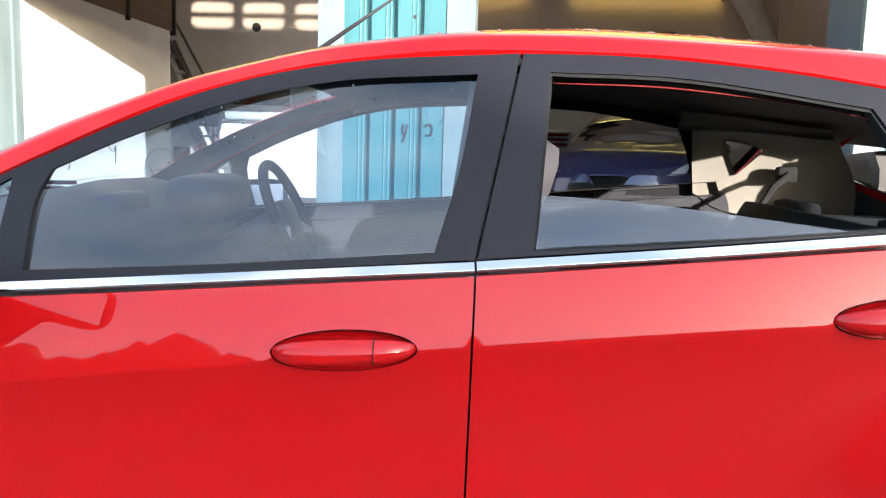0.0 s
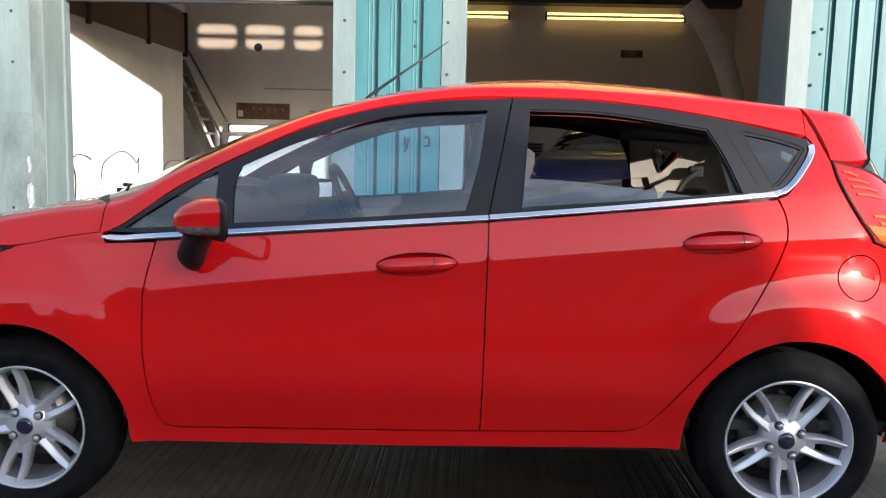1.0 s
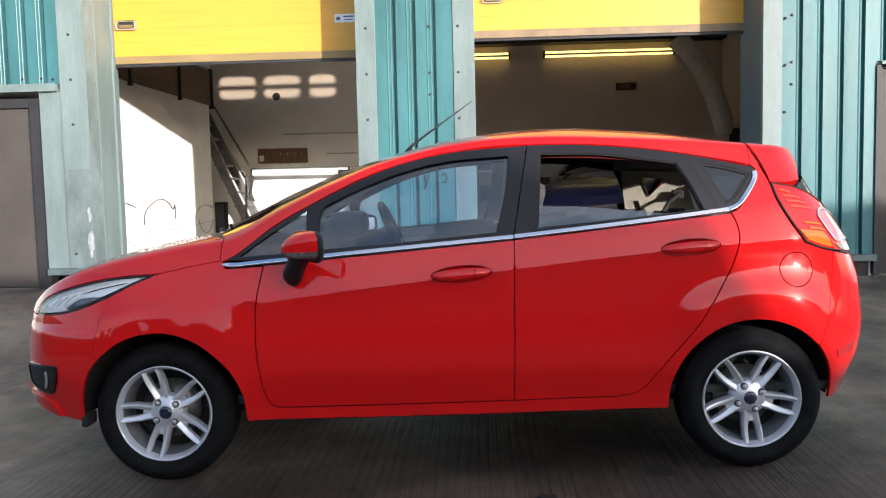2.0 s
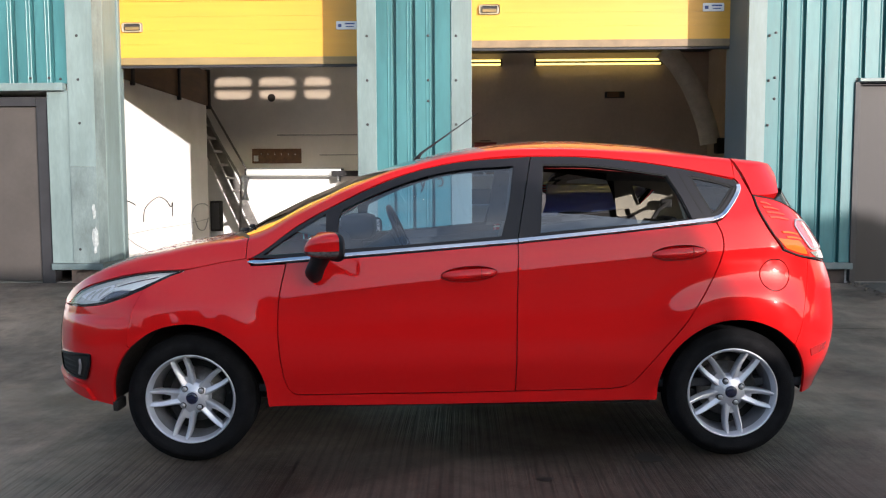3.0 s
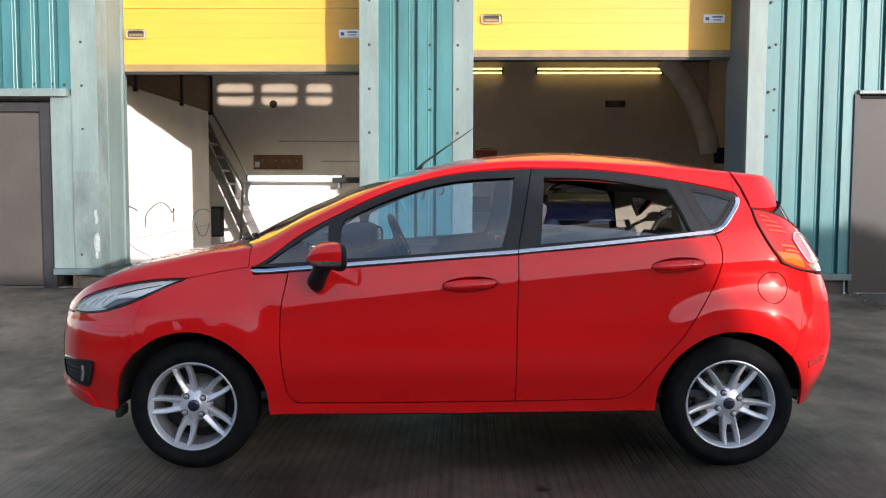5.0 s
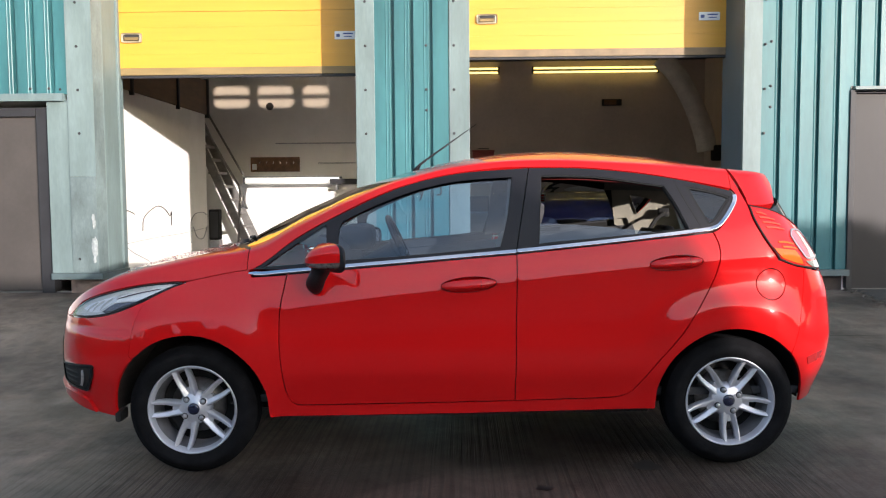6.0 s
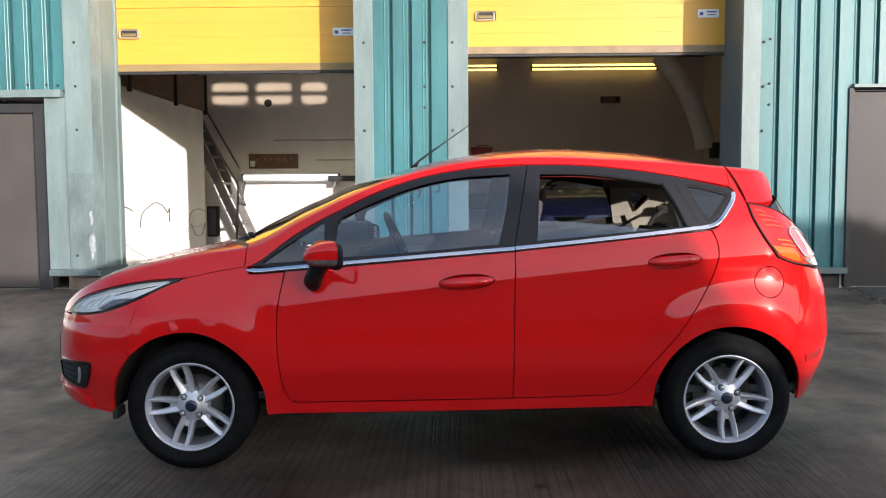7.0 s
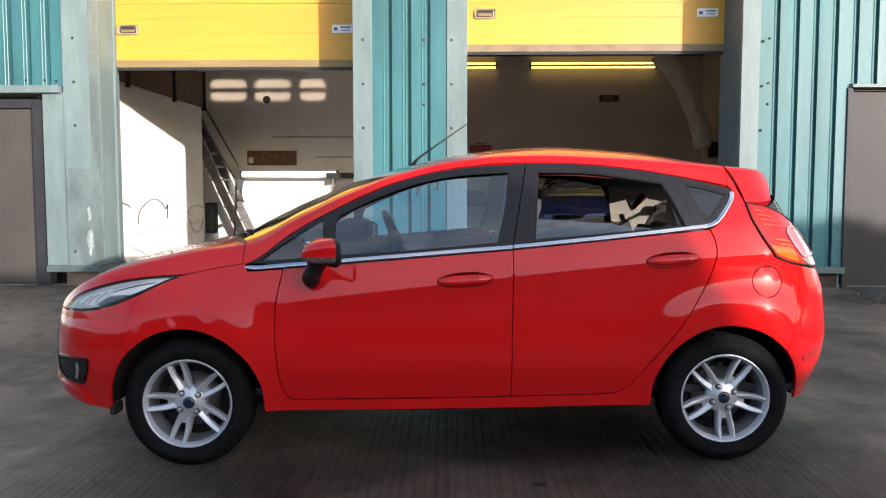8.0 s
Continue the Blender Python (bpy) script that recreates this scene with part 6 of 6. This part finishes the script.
s = thing("wall_shelf", "dark wall shelf over the workbench", "shelf")
part("shelf_board", box(-2.50, -1.2, BACK_Y - 0.30, BACK_Y + 0.003, 1.50, 1.60, 0.005), DARK, s)
part("bracket", box(-2.40, -2.37, BACK_Y - 0.25, BACK_Y + 0.003, 1.40, 1.50), METAL, s)
for x0, x1, z in ((-3.58, -1.6, 2.29), (-2.77, -1.6, 1.91)):
    c = thing("wall_pipe", "thin grey conduit along the white wall", "pipe", "wall pipes")
    part("conduit", tube([(x0, BACK_Y - 0.012, z), (x1, BACK_Y - 0.012, z)], 0.013, 8), METAL, c)
tagged(mesh_object("wall_socket_hole", add_lathe(bmesh.new(), [(0.0005, 0), (0.07, 0), (0.075, 0.012), (0.07, 0.02)], 14, Matrix.Translation((-3.68, BACK_Y - 0.012, 3.0))), DARK), "round dark hole plate in the wall", "plate")
v = thing("wall_vent", "small dark brown wall vent", "vent")
part("vent_box", box(2.66, 3.03, BACK_Y - 0.05, BACK_Y + 0.003, 2.95, 3.07, 0.008), DARK, v)
part("vent_flap", box(2.70, 2.93, BACK_Y - 0.058, BACK_Y - 0.049, 2.965, 3.055, 0.004), TIMBER, v)

# hoses and cables on the partition
W = LEFT_X + 0.014
for label, pts, r in (
    ("black air hose hung down the white wall", [(6.33, 1.16), (6.36, 1.02), (6.42, 0.85), (6.40, 0.62), (6.30, 0.46)], 0.011),
    ("black cable drooping between hooks", [(6.30, 1.05), (6.50, 1.11), (6.72, 1.08), (6.80, 1.05)], 0.009),
    ("black coiled hose over a wall hook", [(7.06, 0.82), (7.10, 0.98), (7.30, 1.08), (7.62, 1.15), (7.90, 1.10), (8.08, 1.00), (8.15, 1.06), (8.14, 0.86)], 0.008),
    ("grey cable sagging along the wall", [(6.46, 0.68), (7.5, 0.71), (8.6, 0.72), (9.75, 0.76)], 0.006),
    ("grey cable running to the floor", [(6.46, 0.68), (6.75, 0.55), (7.2, 0.42), (7.5, FLOOR_Z + 0.03)], 0.006),
    ("dark hose loop beside the doorway", [(8.98, 0.55), (8.98, 0.85), (9.2, 1.0), (9.6, 1.02), (9.78, 0.98)], 0.012),
    ("dark hose loop beside the doorway", [(9.1, 0.80), (9.3, 0.62), (9.6, 0.60), (9.80, 0.78)], 0.012)):
    c = thing("wall_hose", label, "hose", "wall hoses")
    part("hose", tube([(W, p.x, p.y) for p in catmull([(*q, 0) for q in pts], 6)], r * 0.65, 8), LINER if "black" in label else METAL, c, smooth=True)
ex = thing("equipment_case", "black upright equipment case in the doorway", "case")
part("case_body", box(-4.33, -4.15, 10.03, 10.20, 0.54, 1.06, 0.018), LINER, ex)
part("case_front", box(-4.31, -4.17, 10.022, 10.032, 0.58, 1.02, 0.004), DARK, ex)
part("case_stand", box(-4.33, -4.15, 10.03, 10.21, FLOOR_Z, 0.538, 0.01), METAL, ex)

# shelving with a red box
BOX_RED = material("tool_box_red", (0.20, 0.018, 0.014), 0.55, var=0.25, scale=10)
rack = thing("shelving_unit", "dark steel shelving unit with stored parts", "shelf")
for x in (0.05, 0.82):
    for y in (11.45, 11.86):
        part("upright", box(x - 0.02, x + 0.02, y - 0.02, y + 0.02, FLOOR_Z, 1.97), DARK, rack)
for z in (0.45, 0.95, 1.50, 1.95):
    part("shelf_board", box(0.03, 0.84, 11.43, 11.88, z - 0.015, z + 0.015), METAL, rack)
b = thing("red_tool_box", "red metal tool box on top of the shelving", "tool box")
part("box_body", box(0.20, 0.60, 11.5, 11.75, 1.966, 2.075, 0.01), BOX_RED, b)
part("box_lid", box(0.19, 0.61, 11.49, 11.76, 2.076, 2.11, 0.01), BOX_RED, b)
part("box_handle", tube([(0.30, 11.62, 2.11), (0.30, 11.62, 2.145), (0.50, 11.62, 2.145), (0.50, 11.62, 2.11)], 0.008, 6), DARK, b)
for x0, x1, z0, z1, m in ((0.10, 0.35, 1.516, 1.74, SHUTTER), (0.42, 0.75, 1.516, 1.66, TIMBER), (0.12, 0.50, 0.966, 1.25, DARK), (0.55, 0.78, 0.966, 1.18, METAL)):
    tagged(mesh_object("storage_box", box(x0, x1, 11.5, 11.8, z0, z1, 0.012), m), "plain storage box on a shelf", "box", "stored boxes")
t = thing("wall_heater", "small black rounded unit fixed to the wall", "heater")
part("heater_body", box(4.40, RIGHT_X + 0.003, 10.6, 10.85, 1.85, 2.12, 0.04), LINER, t, smooth=True)

duct = thing("extraction_duct", "grey flexible duct curving down beside the bay wall", "duct")
path = [(*p.xy, p.z) for p in catmull([(3.50, 10.8, 3.66), (3.72, 10.8, 3.44), (3.96, 10.8, 3.08), (4.16, 10.8, 2.65), (4.29, 10.8, 2.25), (4.33, 10.8, 2.02)], 7)]
part("hose", tube(path, 0.17, 20), DUCT, duct, smooth=True)
for k in range(0, len(path), 2):
    a, b = Vector(path[max(0, k - 1)]), Vector(path[min(len(path) - 1, k + 1)])
    c, d = Vector(path[k]), (b - a).normalized() * 0.006
    part("ring", tube([c - d, c + d], 0.174, 20), DUCT, duct, smooth=True)
part("hanger", tube([(3.50, 10.8, 3.66), (3.50, 10.8, TOP_Z + 0.01)], 0.012, 6), DARK, duct)

# painted strokes left on the pier's sheets
marks = bmesh.new()
y = FACE - 0.0045
for pts in ([(-0.435, 1.36), (-0.44, 1.30), (-0.415, 1.27)], [(-0.445, 1.22), (-0.42, 1.27), (-0.40, 1.36)], [(-0.27, 1.35), (-0.235, 1.365), (-0.215, 1.33), (-0.225, 1.285), (-0.262, 1.28)]):
    add_tube(marks, [(p.x, y, p.y) for p in catmull([(*q, 0) for q in pts], 5)], 0.009, 6)
part("paint_marks", marks, DARK, front_wall, "dark hand-painted strokes")

# ---- the yard's details ----
joints = bmesh.new()
for x0, x1, yy in ((1.8, 12, 2.9), (-12, 12, -1.9)):
    n = 60
    lo = [joints.verts.new((x0 + (x1 - x0) * i / n, yy - 0.006, ground_z(x0 + (x1 - x0) * i / n, yy) + 0.004)) for i in range(n + 1)]
    hi = [joints.verts.new((x0 + (x1 - x0) * i / n, yy + 0.006, ground_z(x0 + (x1 - x0) * i / n, yy) + 0.004)) for i in range(n + 1)]
    for i in range(n):
        joints.faces.new((lo[i], lo[i + 1], hi[i + 1], hi[i]))
tagged(mesh_object("slab_joint", joints, LINER), "dark joint between concrete slabs", "joint", kind="structure")


def ground_patch(name, label, category, mat, cx, cy, rx, ry, seed, lift=0.004, kind="structure"):
    rnd = random.Random(seed)
    bm = bmesh.new()
    ph = [rnd.uniform(0, 6.28) for _ in range(5)]
    c = bm.verts.new((cx, cy, ground_z(cx, cy) + lift))
    ring = []
    for k in range(40):
        a = 2 * math.pi * k / 40
        r = 1 + sum(0.22 / (i + 1) * math.sin((i + 2) * a + ph[i]) for i in range(5))
        x, yy = cx + rx * r * math.cos(a), cy + ry * r * math.sin(a)
        ring.append(bm.verts.new((x, yy, ground_z(x, yy) + lift)))
    for k in range(40):
        bm.faces.new((c, ring[k], ring[(k + 1) % 40]))
    return tagged(mesh_object(name, bm, mat), label, category, kind=kind)


OIL = material("oil", (0.020, 0.017, 0.015), 0.5, var=0.5, scale=14)
ground_patch("oil_stain", "small dark oil stain on the concrete", "stain", OIL, 0.86, 0.00, 0.048, 0.085, 3)
ground_patch("oil_stain", "small dark oil stain on the concrete", "stain", OIL, 0.36, -0.28, 0.03, 0.03, 8)
ASPHALT = material("old_asphalt", (0.045, 0.044, 0.040), 0.85, var=0.5, scale=3, bump=0.8, bump_scale=60, fine=0.4)
bm = bmesh.new()
xs, ys = steps(16, 4.05, 12.0), steps(20, -3.0, 4.88)
grid = [[bm.verts.new((x + (0.05 * math.sin(7 * yy) + 0.03 * math.sin(17 * yy) if x < 4.1 else 0), yy, ground_z(x, yy) + 0.006)) for x in xs] for yy in ys]
for r0, r1 in zip(grid, grid[1:]):
    for i in range(len(xs) - 1):
        bm.faces.new((r0[i], r0[i + 1], r1[i + 1], r1[i])).smooth = True
tagged(mesh_object("pavement", bm, ASPHALT, True), "rough dark strip of old asphalt beside the slab", "pavement", kind="structure")
rnd = random.Random(5)
bm = bmesh.new()
for k in range(260):
    yy = rnd.uniform(1.5, 4.85)
    x = 4.03 + rnd.gauss(0.03, 0.07)
    r = rnd.uniform(0.006, 0.02)
    bmesh.ops.create_icosphere(bm, subdivisions=1, radius=r, matrix=Matrix.Translation((x, yy, ground_z(x, yy) + r * 0.4)) @ Matrix.Rotation(rnd.uniform(0, 3), 4, "Z") @ Matrix.Diagonal((1, rnd.uniform(0.6, 1.4), 0.6, 1)))
GRIT = material("dirty_grit", (0.10, 0.085, 0.07), 0.9, var=0.5, scale=9)
tagged(mesh_object("gravel", bm, GRIT), "loose gravel and dirt along the slab edge", "gravel", kind="stuff")

# rain drops on the car's side glass, bonnet and roof
DROP = glass_material("water_drop", (0.85, 0.88, 0.9), 1.33, 0.25)
rnd = random.Random(11)
bm = bmesh.new()
for k in range(170):
    x, z = rnd.uniform(-0.34, 0.22), rnd.triangular(1.15, 1.335, 1.30)
    if not inside(FRONT_WINDOW, x, z) or (rnd.random() < 0.5 and x > -0.15):
        continue
    p = side_point(x, z, -0.013)
    bmesh.ops.create_icosphere(bm, subdivisions=1, radius=rnd.uniform(0.0010, 0.0024), matrix=Matrix.Translation(p))
drops = part("rain_drop", bm, DROP, car, "rain drops", True)
tagged(drops, kind="stuff")
bm = bmesh.new()
for k in range(700):
    if k < 420:
        x, v = rnd.uniform(-1.75, -1.05), rnd.uniform(0.36, 1.0)
        p = section(x, v, 0.9)
    else:
        x, v = rnd.uniform(-0.18, 1.2), rnd.uniform(0.40, 1.0)
        p = section(x, v, roof_low(x))
    r = rnd.uniform(0.002, 0.0055)
    bmesh.ops.create_icosphere(bm, subdivisions=1, radius=r, matrix=Matrix.Translation((p.x, -p.y, p.z)) @ Matrix.Diagonal((1, 1, 0.55, 1)))
tagged(part("rain_drop", bm, DROP, car, "rain drops", True), kind="stuff")
# a small sticker on the far rear pane
st = part("window_sticker", skin(outline([(0.495, 1.215), (0.585, 1.215)], [(0.59, 1.27), (0.49, 1.27)]), [], -0.018, 1, rim=0.001), SIGN_WHITE, car, "small white and red sticker")
for z in (1.225, 1.242, 1.258):
    part("print_bar", skin(outline([(0.502, z), (0.58, z)], [(0.58, z + 0.008), (0.502, z + 0.008)]), [], -0.021, 1, step=0.02, rim=0.001), RED_LENS, st)
